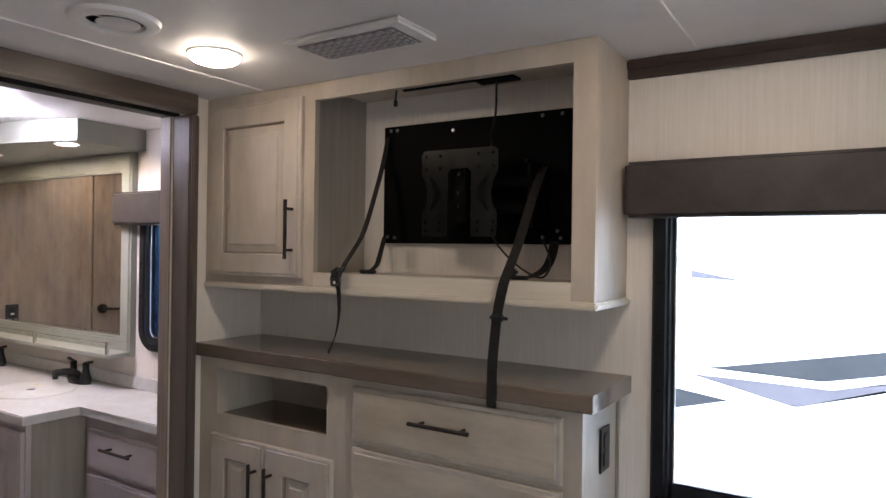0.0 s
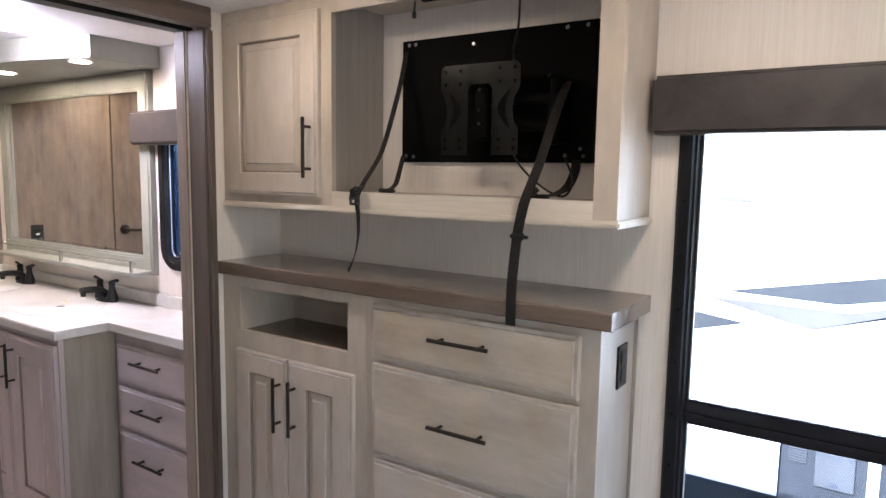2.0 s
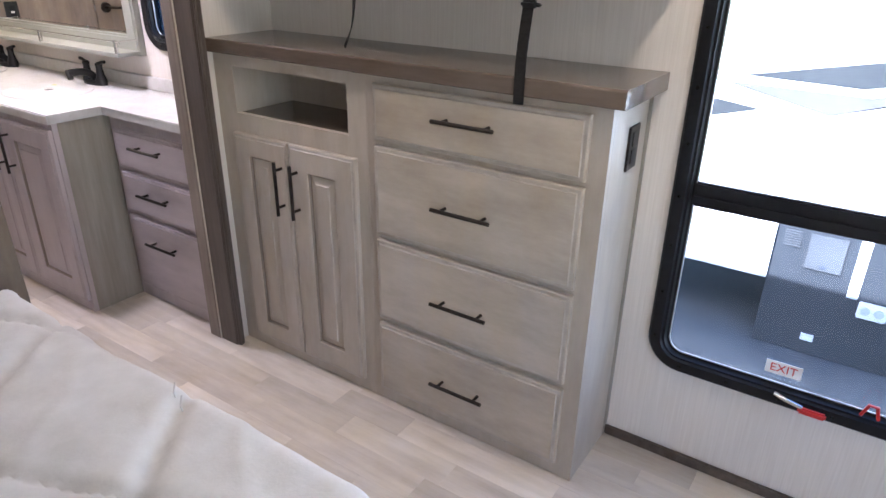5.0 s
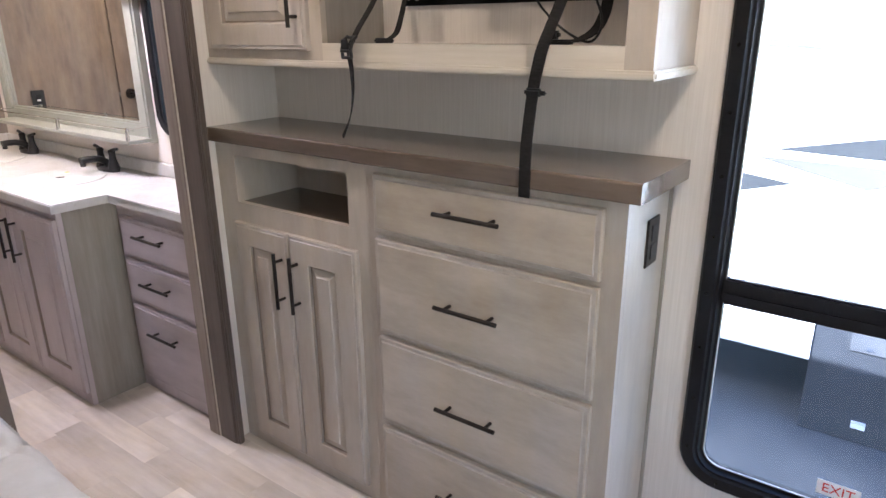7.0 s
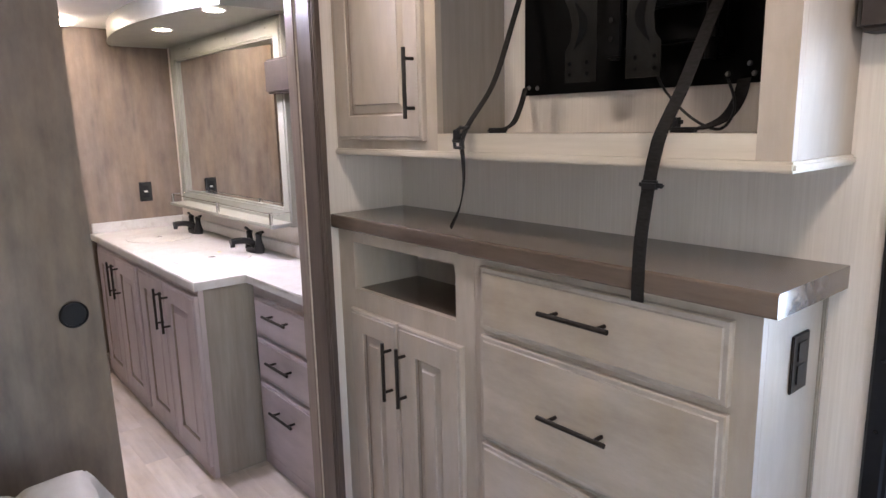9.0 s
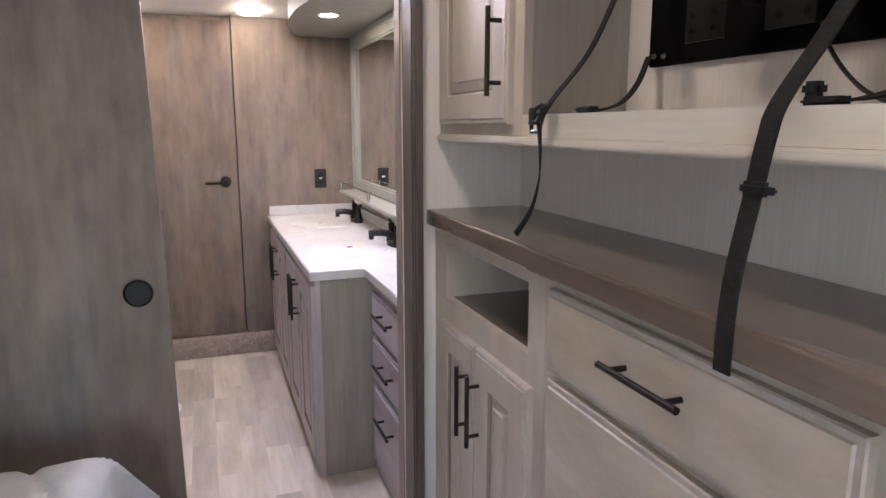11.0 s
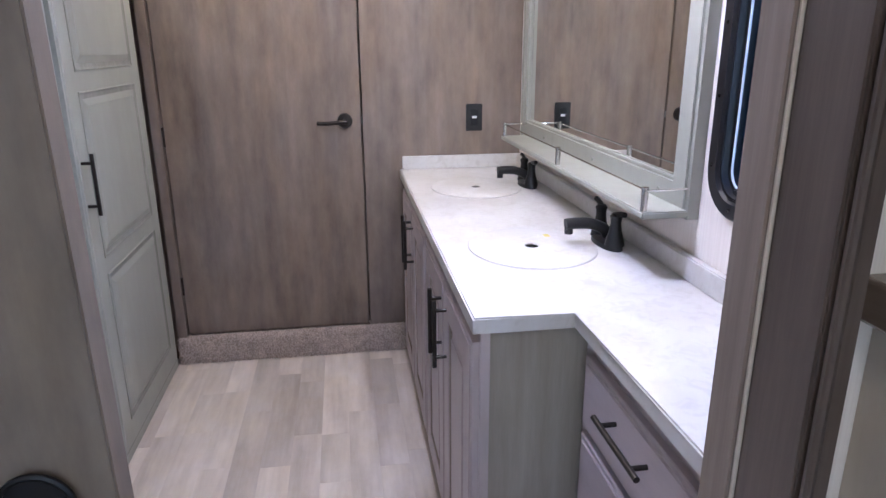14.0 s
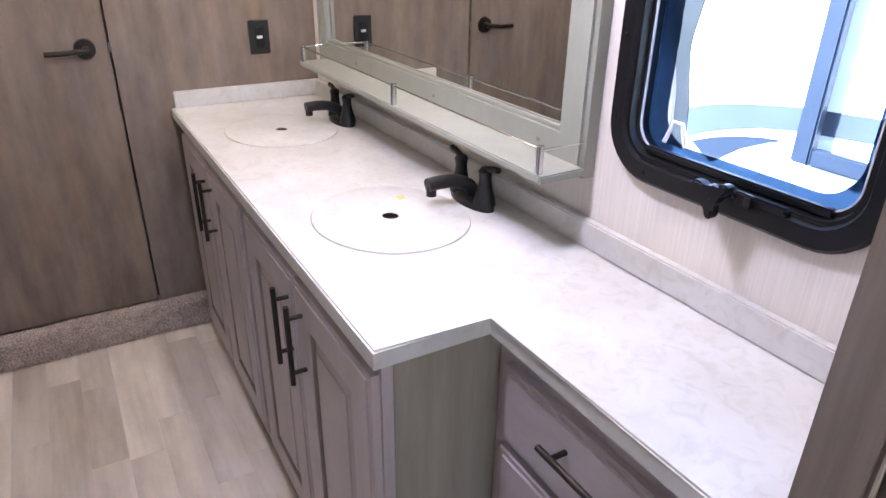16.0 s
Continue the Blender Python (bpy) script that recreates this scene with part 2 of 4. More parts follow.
def lamp_glow(name, colour, strength):
    m, n, l, b = material(name, 0.4)
    b.inputs["Base Color"].default_value = (0.8, 0.8, 0.78, 1)
    b.inputs["Emission Color"].default_value, b.inputs["Emission Strength"].default_value = (*colour, 1), strength
    return m


glow_bed = lamp_glow("warm lamp diffuser", (1.0, 0.86, 0.69), 6.8)
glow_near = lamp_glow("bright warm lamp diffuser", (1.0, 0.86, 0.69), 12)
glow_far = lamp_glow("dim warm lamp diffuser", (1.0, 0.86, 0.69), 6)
glow_soffit = lamp_glow("warm downlight lens", (1.0, 0.84, 0.66), 40)
glow_bath = lamp_glow("cool lamp diffuser", (0.85, 0.82, 1.0), 42)
glow_end = lamp_glow("neutral lamp diffuser", (1.0, 0.80, 0.58), 9)


# ---- mesh helpers ----
def thing(name, at, label, category, group="", kind=""):
    e = new(name)
    e.location = at
    e.empty_display_size = 0.05
    bpy.context.view_layer.update()
    return tagged(e, label, category, group, kind)


def part(name, bm, mats, parent=None, label="", smooth=False):
    me = bpy.data.meshes.new(name)
    bmesh.ops.recalc_face_normals(bm, faces=bm.faces)
    bm.to_mesh(me)
    bm.free()
    for m in mats if isinstance(mats, (list, tuple)) else [mats]:
        me.materials.append(m)
    if smooth:
        me.polygons.foreach_set("use_smooth", [True] * len(me.polygons))
        me.set_sharp_from_angle(angle=radians(38))
    ob = new(name, me)
    if parent:
        ob.parent = parent
        if parent.type == "EMPTY":
            ob.matrix_parent_inverse = Matrix.Translation(parent.location).inverted()
    if label:
        ob["label"] = label
    return ob


def structure(name, bm, mats, label, smooth=False):
    return tagged(part(name, bm, mats, smooth=smooth), label, name.split("_")[0], kind="structure")


def box(x0, x1, y0, y1, z0, z1, bevel=0.0, bm=None, seg=2):
    out = bm if bm is not None else bmesh.new()
    b = bmesh.new()
    bmesh.ops.create_cube(b, size=1.0)
    bmesh.ops.scale(b, vec=(abs(x1 - x0), abs(y1 - y0), abs(z1 - z0)), verts=b.verts)
    bmesh.ops.translate(b, vec=((x0 + x1) / 2, (y0 + y1) / 2, (z0 + z1) / 2), verts=b.verts)
    if bevel:
        bmesh.ops.bevel(b, geom=b.edges[:], offset=bevel, segments=seg, affect="EDGES", clamp_overlap=True)
    me = bpy.data.meshes.new("tmp")
    b.to_mesh(me)
    b.free()
    out.from_mesh(me)
    bpy.data.meshes.remove(me)
    return out


def rod(p, q, r, r2=None, sides=14, bm=None):
    out = bm if bm is not None else bmesh.new()
    p, q = Vector(p), Vector(q)
    m = Matrix.Translation((p + q) / 2) @ (q - p).to_track_quat("Z", "Y").to_matrix().to_4x4()
    bmesh.ops.create_cone(out, cap_ends=True, segments=sides, radius1=r, radius2=r if r2 is None else r2, depth=(q - p).length, matrix=m)
    return out


def tube(points, r, sides=8, bm=None):
    """A round cable along points."""
    out = bm if bm is not None else bmesh.new()
    pts = [Vector(p) for p in points]
    rings, up = [], Vector((0.3, 0.2, 1)).normalized()
    for i, p in enumerate(pts):
        d = (pts[min(i + 1, len(pts) - 1)] - pts[max(i - 1, 0)]).normalized()
        a = d.cross(up).normalized() if abs(d.dot(up)) < 0.98 else d.cross(Vector((1, 0, 0))).normalized()
        b = d.cross(a)
        rings.append([out.verts.new(p + r * (math.cos(2 * math.pi * k / sides) * a + math.sin(2 * math.pi * k / sides) * b)) for k in range(sides)])
    for u, v in zip(rings, rings[1:]):
        for k in range(sides):
            out.faces.new((u[k], u[(k + 1) % sides], v[(k + 1) % sides], v[k]))
    out.faces.new(rings[0][::-1])
    out.faces.new(rings[-1])
    return out


def smooth_line(points, steps=8):
    """Catmull-Rom through points."""
    p = [Vector(q) for q in points]
    p = [2 * p[0] - p[1], *p, 2 * p[-1] - p[-2]]
    out = []
    for a, b, c, d in zip(p, p[1:], p[2:], p[3:]):
        for k in range(steps):
            t = k / steps
            out.append(0.5 * (2 * b + (c - a) * t + (2 * a - 5 * b + 4 * c - d) * t * t + (3 * b - a - 3 * c + d) * t ** 3))
    out.append(p[-2])
    return out


def ribbon(points, width, thick, across=(1, 0, 0), bm=None, turn=0.0):
    """A flat strap along points; across: the way of its width."""
    out = bm if bm is not None else bmesh.new()
    pts = [Vector(p) for p in points]
    rings = []
    for i, p in enumerate(pts):
        d = (pts[min(i + 1, len(pts) - 1)] - pts[max(i - 1, 0)]).normalized()
        s = max(0.0, (i / (len(pts) - 1) - 0.55) / 0.45)
        a = Matrix.Rotation(radians(turn) * s, 3, d) @ Vector(across)
        a = (a - a.dot(d) * d).normalized()
        b = d.cross(a).normalized()
        rings.append([out.verts.new(p + a * sa * width / 2 + b * sb * thick / 2) for sa, sb in ((-1, -1), (1, -1), (1, 1), (-1, 1))])
    for u, v in zip(rings, rings[1:]):
        for k in range(4):
            out.faces.new((u[k], u[(k + 1) % 4], v[(k + 1) % 4], v[k]))
    out.faces.new(rings[0][::-1])
    out.faces.new(rings[-1])
    return out


def relief(u0, u1, v0, v1, rings, place, dark=(), bm=None, edge=()):
    """Nested rectangles: rings of (inset, height), laid out by place(u, v, w); rings named in dark and edge get the second and third material."""
    out = bm if bm is not None else bmesh.new()
    loops = []
    for inset, w in rings:
        loops.append([out.verts.new(place(u, v, w)) for u, v in ((u0 + inset, v0 + inset), (u1 - inset, v0 + inset), (u1 - inset, v1 - inset), (u0 + inset, v1 - inset))])
    for i, (a, b) in enumerate(zip(loops, loops[1:])):
        for k in range(4):
            f = out.faces.new((a[k], a[(k + 1) % 4], b[(k + 1) % 4], b[k]))
            f.material_index = 1 if i in dark else 2 if i in edge else 0
    out.faces.new(loops[-1])
    out.faces.new(loops[0][::-1])
    return out


def raised(stile, bevel=0.034):
    """A raised-panel door: edge step, frame, groove, bevelled field."""
    a = stile
    return [(0, 0), (0, 0.014), (0.004, 0.0165), (0.011, 0.0165), (0.013, 0.019), (a, 0.019), (a + 0.003, 0.0165), (a + 0.005, 0.008), (a + 0.0065, 0.0075), (a + 0.009, 0.008), (a + bevel - 0.003, 0.0140), (a + bevel, 0.0170)]


SLAB = [(0, 0), (0, 0.013), (0.003, 0.0155), (0.012, 0.0155), (0.0145, 0.019)]


def front_y(y):
    return lambda u, v, w: (u, y - w, v)


def pull(parent, at, length=0.186, upright=False, out=(0, -1, 0)):
    """A bar pull on two posts."""
    a, o = Vector((0, 0, 1) if upright else (1, 0, 0)), Vector(out)
    if out[0]:
        a = Vector((0, 0, 1) if upright else (0, 1, 0))
    c = Vector(at)
    bm = rod(c + o * 0.031 - a * length / 2, c + o * 0.031 + a * length / 2, 0.0058)
    for s in (-1, 1):
        rod(c + a * s * 0.064, c + a * s * 0.064 + o * 0.030, 0.0048, bm=bm)
    return part("handle", bm, bronze, parent, "dark bronze bar pull", smooth=True)


def door_front(parent, x0, x1, z0, z1, y, mats=None, stile=0.055):
    mats = mats or [greige, glaze, worn]
    return part("door", relief(x0, x1, z0, z1, raised(stile), front_y(y), dark=(6, 7, 8), edge=(2, 3, 10)), mats, parent)


def rounded(x0, x1, z0, z1, r, n=8):
    pts = []
    for cx, cz, a0 in ((x1 - r, z0 + r, -90), (x1 - r, z1 - r, 0), (x0 + r, z1 - r, 90), (x0 + r, z0 + r, 180)):
        for k in range(n + 1):
            a = radians(a0 + 90 * k / n)
            pts.append((cx + r * math.cos(a), cz + r * math.sin(a)))
    return pts


def ring_frame(x0, x1, z0, z1, r, profile, bm=None):
    """A rounded window ring; profile: (inset, y) from the outer edge inward."""
    out = bm if bm is not None else bmesh.new()
    loops = []
    for inset, y in profile:
        rr = max(r - inset, 0.004)
        loops.append([out.verts.new((x, y, z)) for x, z in rounded(x0 + inset, x1 - inset, z0 + inset, z1 - inset, rr)])
    loops.append(loops[0])
    for a, b in zip(loops, loops[1:]):
        for k in range(len(a)):
            out.faces.new((a[k], a[(k + 1) % len(a)], b[(k + 1) % len(a)], b[k]))
    return out


def flat(points, y, depth=0.004, bm=None):
    """An upright plate from (x, z) corners, its front at y, facing -y."""
    out = bm if bm is not None else bmesh.new()
    a = [out.verts.new((x, y, z)) for x, z in points]
    b = [out.verts.new((x, y + depth, z)) for x, z in points]
    out.faces.new(a)
    out.faces.new(b[::-1])
    for k in range(len(a)):
        out.faces.new((a[k], b[k], b[(k + 1) % len(a)], a[(k + 1) % len(a)]))
    return out


def lathe(profile, centre, sides=28, bm=None, sx=1.0, sy=1.0, caps=True):
    """A turned shape about z: profile of (radius, z)."""
    out = bm if bm is not None else bmesh.new()
    loops = []
    for r, z in profile:
        loops.append([out.verts.new((centre[0] + sx * r * math.cos(2 * math.pi * k / sides), centre[1] + sy * r * math.sin(2 * math.pi * k / sides), centre[2] + z)) for k in range(sides)])
    for a, b in zip(loops, loops[1:]):
        for k in range(sides):
            out.faces.new((a[k], a[(k + 1) % sides], b[(k + 1) % sides], b[k]))
    if caps and profile[0][0] > 1e-4:
        out.faces.new(loops[0][::-1])
    if caps and profile[-1][0] > 1e-4:
        out.faces.new(loops[-1])
    return out


def lettering(text, size, m, mat, parent, label=""):
    cu = bpy.data.curves.new("tmp", "FONT")
    cu.body, cu.size, cu.extrude, cu.align_x, cu.align_y = text, size, 0.0004, "CENTER", "CENTER"
    tmp = bpy.data.objects.new("tmp", cu)
    me = bpy.data.meshes.new_from_object(tmp)
    bpy.data.objects.remove(tmp)
    me.transform(m)
    bm = bmesh.new()
    bm.from_mesh(me)
    return part("lettering", bm, mat, parent, label)


# ---- large structure ----
# window openings in the outer wall (x0, x1, z0, z1 of the ring's outer edge)
WB = (-0.245, 1.25, 0.315, 1.66)
WV = (-2.480, -1.980, 1.012, 1.66)
d = 0.03
bm = bmesh.new()
y0, y1 = WALL, WALL + 0.055
for x0, x1, z0, z1 in ((-4.16, WV[0] + d, -0.05, CEIL), (WV[0] + d, WV[1] - d, -0.05, WV[2] + d), (WV[0] + d, WV[1] - d, WV[3] - d, CEIL), (WV[1] - d, WB[0] + d, -0.05, CEIL),
                       (WB[0] + d, WB[1] - d, -0.05, WB[2] + d), (WB[0] + d, WB[1] - d, WB[3] - d, CEIL), (WB[1] - d, 1.9, -0.05, CEIL)):
    box(x0, x1, y0, y1, z0, z1, bm=bm)
structure("wall_north", bm, wallpaper, "cream strie-papered outer wall with two windows")

bm = box(PART - 0.088, PART, 2.238, WALL - 0.001, 0, CEIL)
structure("wall_partition", bm, wallpaper, "cream papered partition beside the dresser")
structure("wall_partition_south", box(PART - 0.088, PART, -1.6, 0.80, 0, CEIL), wallpaper, "cream papered partition behind the sliding door")
structure("wall_south", box(-4.2, 1.9, -1.66, -1.6, -0.05, CEIL), wallpaper, "cream papered wall behind the bed")
bm = bmesh.new()
# Opening added in the unseen east wall to hold a fill lamp.
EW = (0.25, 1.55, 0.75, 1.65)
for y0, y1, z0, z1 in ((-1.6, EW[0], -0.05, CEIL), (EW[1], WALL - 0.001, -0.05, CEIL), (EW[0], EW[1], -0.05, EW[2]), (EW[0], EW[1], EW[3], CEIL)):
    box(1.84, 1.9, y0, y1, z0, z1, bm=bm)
structure("wall_east", bm, wallpaper, "cream papered side wall with an added, unseen opening")
# Area lamp added as bluish fill from behind the viewpoint; no source known there.
fill_lamp = new("east_fill", bpy.data.lights.new("east_fill", "AREA"))
fill_lamp.data.shape, fill_lamp.data.size, fill_lamp.data.size_y = "RECTANGLE", EW[1] - EW[0], EW[3] - EW[2]
fill_lamp.data.energy, fill_lamp.data.color = 0.8, (0.86, 0.93, 1.0)
fill_lamp.matrix_world = look((1.87, (EW[0] + EW[1]) / 2, (EW[2] + EW[3]) / 2), (0, (EW[0] + EW[1]) / 2, (EW[2] + EW[3]) / 2))
structure("ceiling", box(-4.2, 1.95, -1.7, WALL + 0.06, CEIL, CEIL + 0.06), ceiling_white, "white ceiling board with flat seam strips")
structure("floor_base", box(-4.2, 1.95, -1.7, WALL + 0.06, -0.06, -0.004), joint_dark, "dark underlay showing in plank joints")
bm = bmesh.new()
for x in (-1.455, -0.155):
    box(x - 0.021, x + 0.021, -1.6, 2.29 if x < -1 else WALL - 0.03, CEIL - 0.004, CEIL + 0.001, 0.0015, bm=bm)
structure("trim_ceiling", bm, ceiling_white, "thin white ceiling seam strips")

# end wall of the bathroom: door, side panel, frame post
bm = box(ENDX - 0.05, ENDX, 1.866, WALL - 0.001, 0.112, CEIL)
structure("wall_west", bm, weathered, "weathered grey-brown wood-print end wall")
structure("wall_west_back", box(ENDX - 0.11, ENDX - 0.055, -1.6, WALL - 0.001, 0, CEIL), weathered, "wood-print backing wall")
bm = box(ENDX - 0.05, ENDX + 0.022, 1.012, 1.050, 0.112, CEIL, 0.002)
structure("trim_door_post", bm, weathered, "wood-print door post")
structure("wall_west_south", box(ENDX - 0.05, ENDX - 0.01, -1.6, 1.01, 0, CEIL), weathered, "wood-print wall behind the linen cabinet")
door = thing("door_1", (ENDX, 1.45, 0.12), "closed weathered wood-print door with bronze lever", "door", kind="structure")
part("door_leaf", box(ENDX - 0.04, ENDX + 0.002, 1.056, 1.857, 0.120, 1.955, 0.002), weathered, door)
bm = rod((ENDX, 1.791, 1.05), (ENDX + 0.012, 1.791, 1.05), 0.033, 0.030, 24)
rod((ENDX + 0.012, 1.791, 1.05), (ENDX + 0.045, 1.791, 1.05), 0.011, bm=bm)
tube(smooth_line([(ENDX + 0.045, 1.800, 1.05), (ENDX + 0.046, 1.77, 1.049), (ENDX + 0.044, 1.72, 1.045), (ENDX + 0.042, 1.675, 1.046)]), 0.0085, 10, bm)
part("door_handle", bm, bronze, door, "dark bronze lever handle", smooth=True)
bm = bmesh.new()
for z in (0.35, 1.0, 1.62):
    rod((ENDX + 0.004, 1.053, z - 0.04), (ENDX + 0.004, 1.053, z + 0.04), 0.006, bm=bm)
part("hinge", bm, bronze, door, "dark bronze hinges", smooth=True)
part("strike_plate", box(ENDX, ENDX + 0.004, 1.859, 1.865, 1.035, 1.065), zinc, door)
structure("floor_step", box(ENDX - 0.06, -3.988, 1.013, 2.045, 0, 0.112, 0.012, seg=3), carpet, "carpeted brown step below the bathroom door")

# casing round the wide opening between bedroom and bath
bm = box(-1.787, -1.697, 2.2090, 2.2375, 0, 1.918, 0.003)
box(-1.6965, -1.680, 2.2115, 2.2375, 0, 1.9175, 0.006, bm=bm, seg=3)
structure("trim_casing", bm, dark_wood, "walnut-stained door lining")
bm = box(-1.850, -1.7905, 2.204, 2.2375, 0, 1.918, 0.004)
structure("trim_jamb", bm, surface("walnut-stained jamb", (0.155, 0.120, 0.096), (0.262, 0.212, 0.175), V, 0.34, bump=0.08, fine=VF), "lighter walnut-stained door stop")
structure("trim_seam", box(-1.7902, -1.7874, 2.2065, 2.2375, 0, 1.917), wood_raw, "pale seam strip in the door lining")
bm = box(PART - 0.01, -1.678, 0.74, 2.229, 1.9185, CEIL - 0.001, 0.003)
structure("trim_header", bm, dark_wood_h, "walnut-stained header over the opening")
bm = box(PART - 0.02, -1.7325, 0.80, 2.221, 1.938, CEIL - 0.002)
box(-1.850, -1.790, 0.80, 2.2370, 1.9185, CEIL - 0.002, bm=bm)
structure("trim_track", bm, black_metal, "black sliding door track")
bm = box(PART, -1.680, 0.74, 0.82, 0, 1.918, 0.004)
structure("trim_casing_south", bm, dark_wood, "walnut-stained door casing")

# crown, baseboard, corner strips
bm = box(-0.317, 1.84, WALL - 0.018, WALL - 0.0005, 1.934, CEIL - 0.0005, 0.003)
box(-0.317, 1.84, WALL - 0.027, WALL - 0.0185, 1.955, CEIL - 0.001, 0.004, bm=bm)
structure("trim_crown", bm, crown_wood, "dark wood crown strip")
structure("baseboard", box(-0.333, 1.84, WALL - 0.012, WALL - 0.0005, 0, 0.034, 0.003), dark_wood_h, "low dark wood baseboard")
structure("trim_corner", box(-0.348, -0.330, WALL - 0.016, WALL - 0.0005, 0.035, 1.097, 0.003), print_grey, "grey corner strip beside the dresser")

# ---- sliding door ----
slide = thing("sliding_door", (-1.765, 1.18, 0.01), "half-open weathered wood-print sliding door with round pull", "door")
lean = Matrix.Translation((0, 1.57, 0.4)) @ Matrix.Rotation(radians(0.85), 4, "X") @ Matrix.Translation((0, -1.57, -0.4))
bm = box(-1.786, -1.750, 0.83, 1.571, 0.014, 1.930, 0.002)
bmesh.ops.transform(bm, matrix=lean, verts=bm.verts)
part("leaf", bm, weathered, slide)
bm = lathe([(0.0, -0.006), (0.027, -0.006), (0.0295, 0.0), (0.0295, 0.003), (0.032, 0.0045), (0.035, 0.003), (0.035, 0.0)], (0, 0, 0), 32)
bmesh.ops.transform(bm, matrix=Matrix.Translation((-1.7432, 1.496, 0.957)) @ Matrix.Rotation(radians(90), 4, "Y"), verts=bm.verts)
part("finger_pull", bm, window_black, slide, "round black finger pull", smooth=True)


# ---- windows ----
def rv_window(name, w, label, bar=None):
    x0, x1, z0, z1 = w
    e = thing(name, ((x0 + x1) / 2, WALL, z0), label, "window", kind="structure")
    part("window_frame", ring_frame(x0, x1, z0, z1, 0.10, [(0, WALL - 0.0005), (0, WALL - 0.012), (0.006, WALL - 0.018), (0.034, WALL - 0.018), (0.038, WALL - 0.010), (0.044, WALL - 0.010), (0.047, WALL + 0.004), (0.054, WALL + 0.006), (0.054, WALL + 0.026), (0.03, WALL + 0.026), (0.03, WALL - 0.0005)]), window_black, e, smooth=True)
    # Gasket coloured pale for the light that its inner edge catches.
    part("gasket", ring_frame(x0 + 0.054, x1 - 0.054, z0 + 0.054, z1 - 0.054, 0.046, [(0, WALL + 0.005), (0.0025, WALL + 0.005), (0.0025, WALL + 0.009), (0, WALL + 0.009)]), hatch_pale, e, "glazing gasket, pale for the light caught on its edge")
    i = 0.05
    if bar:
        b = box(x0 + i + 0.002, x1 - i - 0.002, WALL - 0.006, WALL + 0.016, bar[0], bar[1], 0.005)
        box(x0 + i + 0.002, x1 - i - 0.002, WALL - 0.013, WALL - 0.0065, bar[0] + 0.012, bar[0] + 0.034, 0.003, bm=b)
        part("mullion", b, window_black, e, smooth=True)
        panes = ((bar[1], z1 - i, clear_glass, WALL + 0.022), (z0 + i, bar[0], tinted_glass, WALL + 0.018))
    else:
        panes = ((z0 + i, z1 - i, clear_glass, WALL + 0.020),)
    for a, b_, g, y in panes:
        p = part("pane", box(x0 + i, x1 - i, y, y + 0.004, a - 0.004, b_ + 0.004), g, e)
        p.visible_shadow = False
    b = bmesh.new()
    per = [(x0 + 0.02, z0 + 0.1 + k * 0.14) for k in range(int((z1 - z0 - 0.15) / 0.14))] + [(x0 + 0.1 + k * 0.13, z0 + 0.02) for k in range(int((x1 - x0 - 0.15) / 0.13))]
    for x, z in per:
        rod((x, WALL - 0.0185, z), (x, WALL - 0.0205, z), 0.0042, 0.003, 10, bm=b)
    tagged(part("screw", b, gunmetal, e, smooth=True), kind="stuff")
    return e


win1 = rv_window("window_1", WB, "black-framed window with tinted lower sash", (0.812, 0.878))
win2 = rv_window("window_2", WV, "small rounded black-framed vanity window")
fp = part("pane_border", ring_frame(-2.455, -1.988, 1.016, 1.665, 0.12, [(0, WALL + 0.029), (0.064, WALL + 0.029), (0.064, WALL + 0.031), (0, WALL + 0.031)]), glass_pane("dark printed glass border", (0.13, 0.185, 0.265)), win2, "dark blue printed glass border")
fp.visible_shadow = False
# lower rail, crank knob and pull loop of the vanity window
bm = box(-2.400, -2.060, WALL - 0.0125, WALL - 0.0105, 1.050, 1.054, 0.0008)
box(-2.400, -2.060, WALL - 0.0025, WALL + 0.012, 1.0600, 1.0735, 0.003, bm=bm)
part("sash_rail", bm, window_black, win2)
lobes = []
for k in range(60):
    a = 2 * math.pi * k / 60
    r = 0.0165 + 0.0195 * max(0.0, math.cos(3 * (a - radians(38)))) ** 1.2
    lobes.append((-2.215 + r * math.cos(a), 1.052 + r * math.sin(a)))
bm = flat(lobes, WALL - 0.058, 0.017)
bmesh.ops.bevel(bm, geom=[e for e in bm.edges if abs(e.verts[0].co.y - e.verts[1].co.y) < 1e-6 and e.verts[0].co.y < WALL - 0.05], offset=0.003, segments=2, affect="EDGES")
rod((-2.215, WALL - 0.0415, 1.052), (-2.215, WALL - 0.018, 1.052), 0.012, bm=bm)
rod((-2.215, WALL - 0.060, 1.052), (-2.215, WALL - 0.0585, 1.052), 0.005, bm=bm)
part("crank_knob", bm, window_black, win2, "three-armed black crank knob", smooth=True)
part("crank_arm", box(-2.20, -2.11, WALL - 0.026, WALL - 0.012, 1.048, 1.062, 0.004), window_black, win2)
part("crank_bracket", box(-2.188, -2.158, WALL - 0.034, WALL - 0.0265, 1.044, 1.066, 0.003), gunmetal, win2, smooth=True)
bm = tube([(-2.372, WALL + 0.012, 1.085), (-2.358, WALL + 0.012, 1.122), (-2.340, WALL + 0.012, 1.122), (-2.328, WALL + 0.012, 1.085)], 0.004)
part("pull_loop", bm, trim_white, win2, "white pull loop", smooth=True)
# escape latch and sticker of the bedroom window
part("latch_arm", tube([(0.105, WALL - 0.024, 0.355), (0.135, WALL - 0.03, 0.349), (0.175, WALL - 0.032, 0.342)], 0.006), chrome, win1, smooth=True)
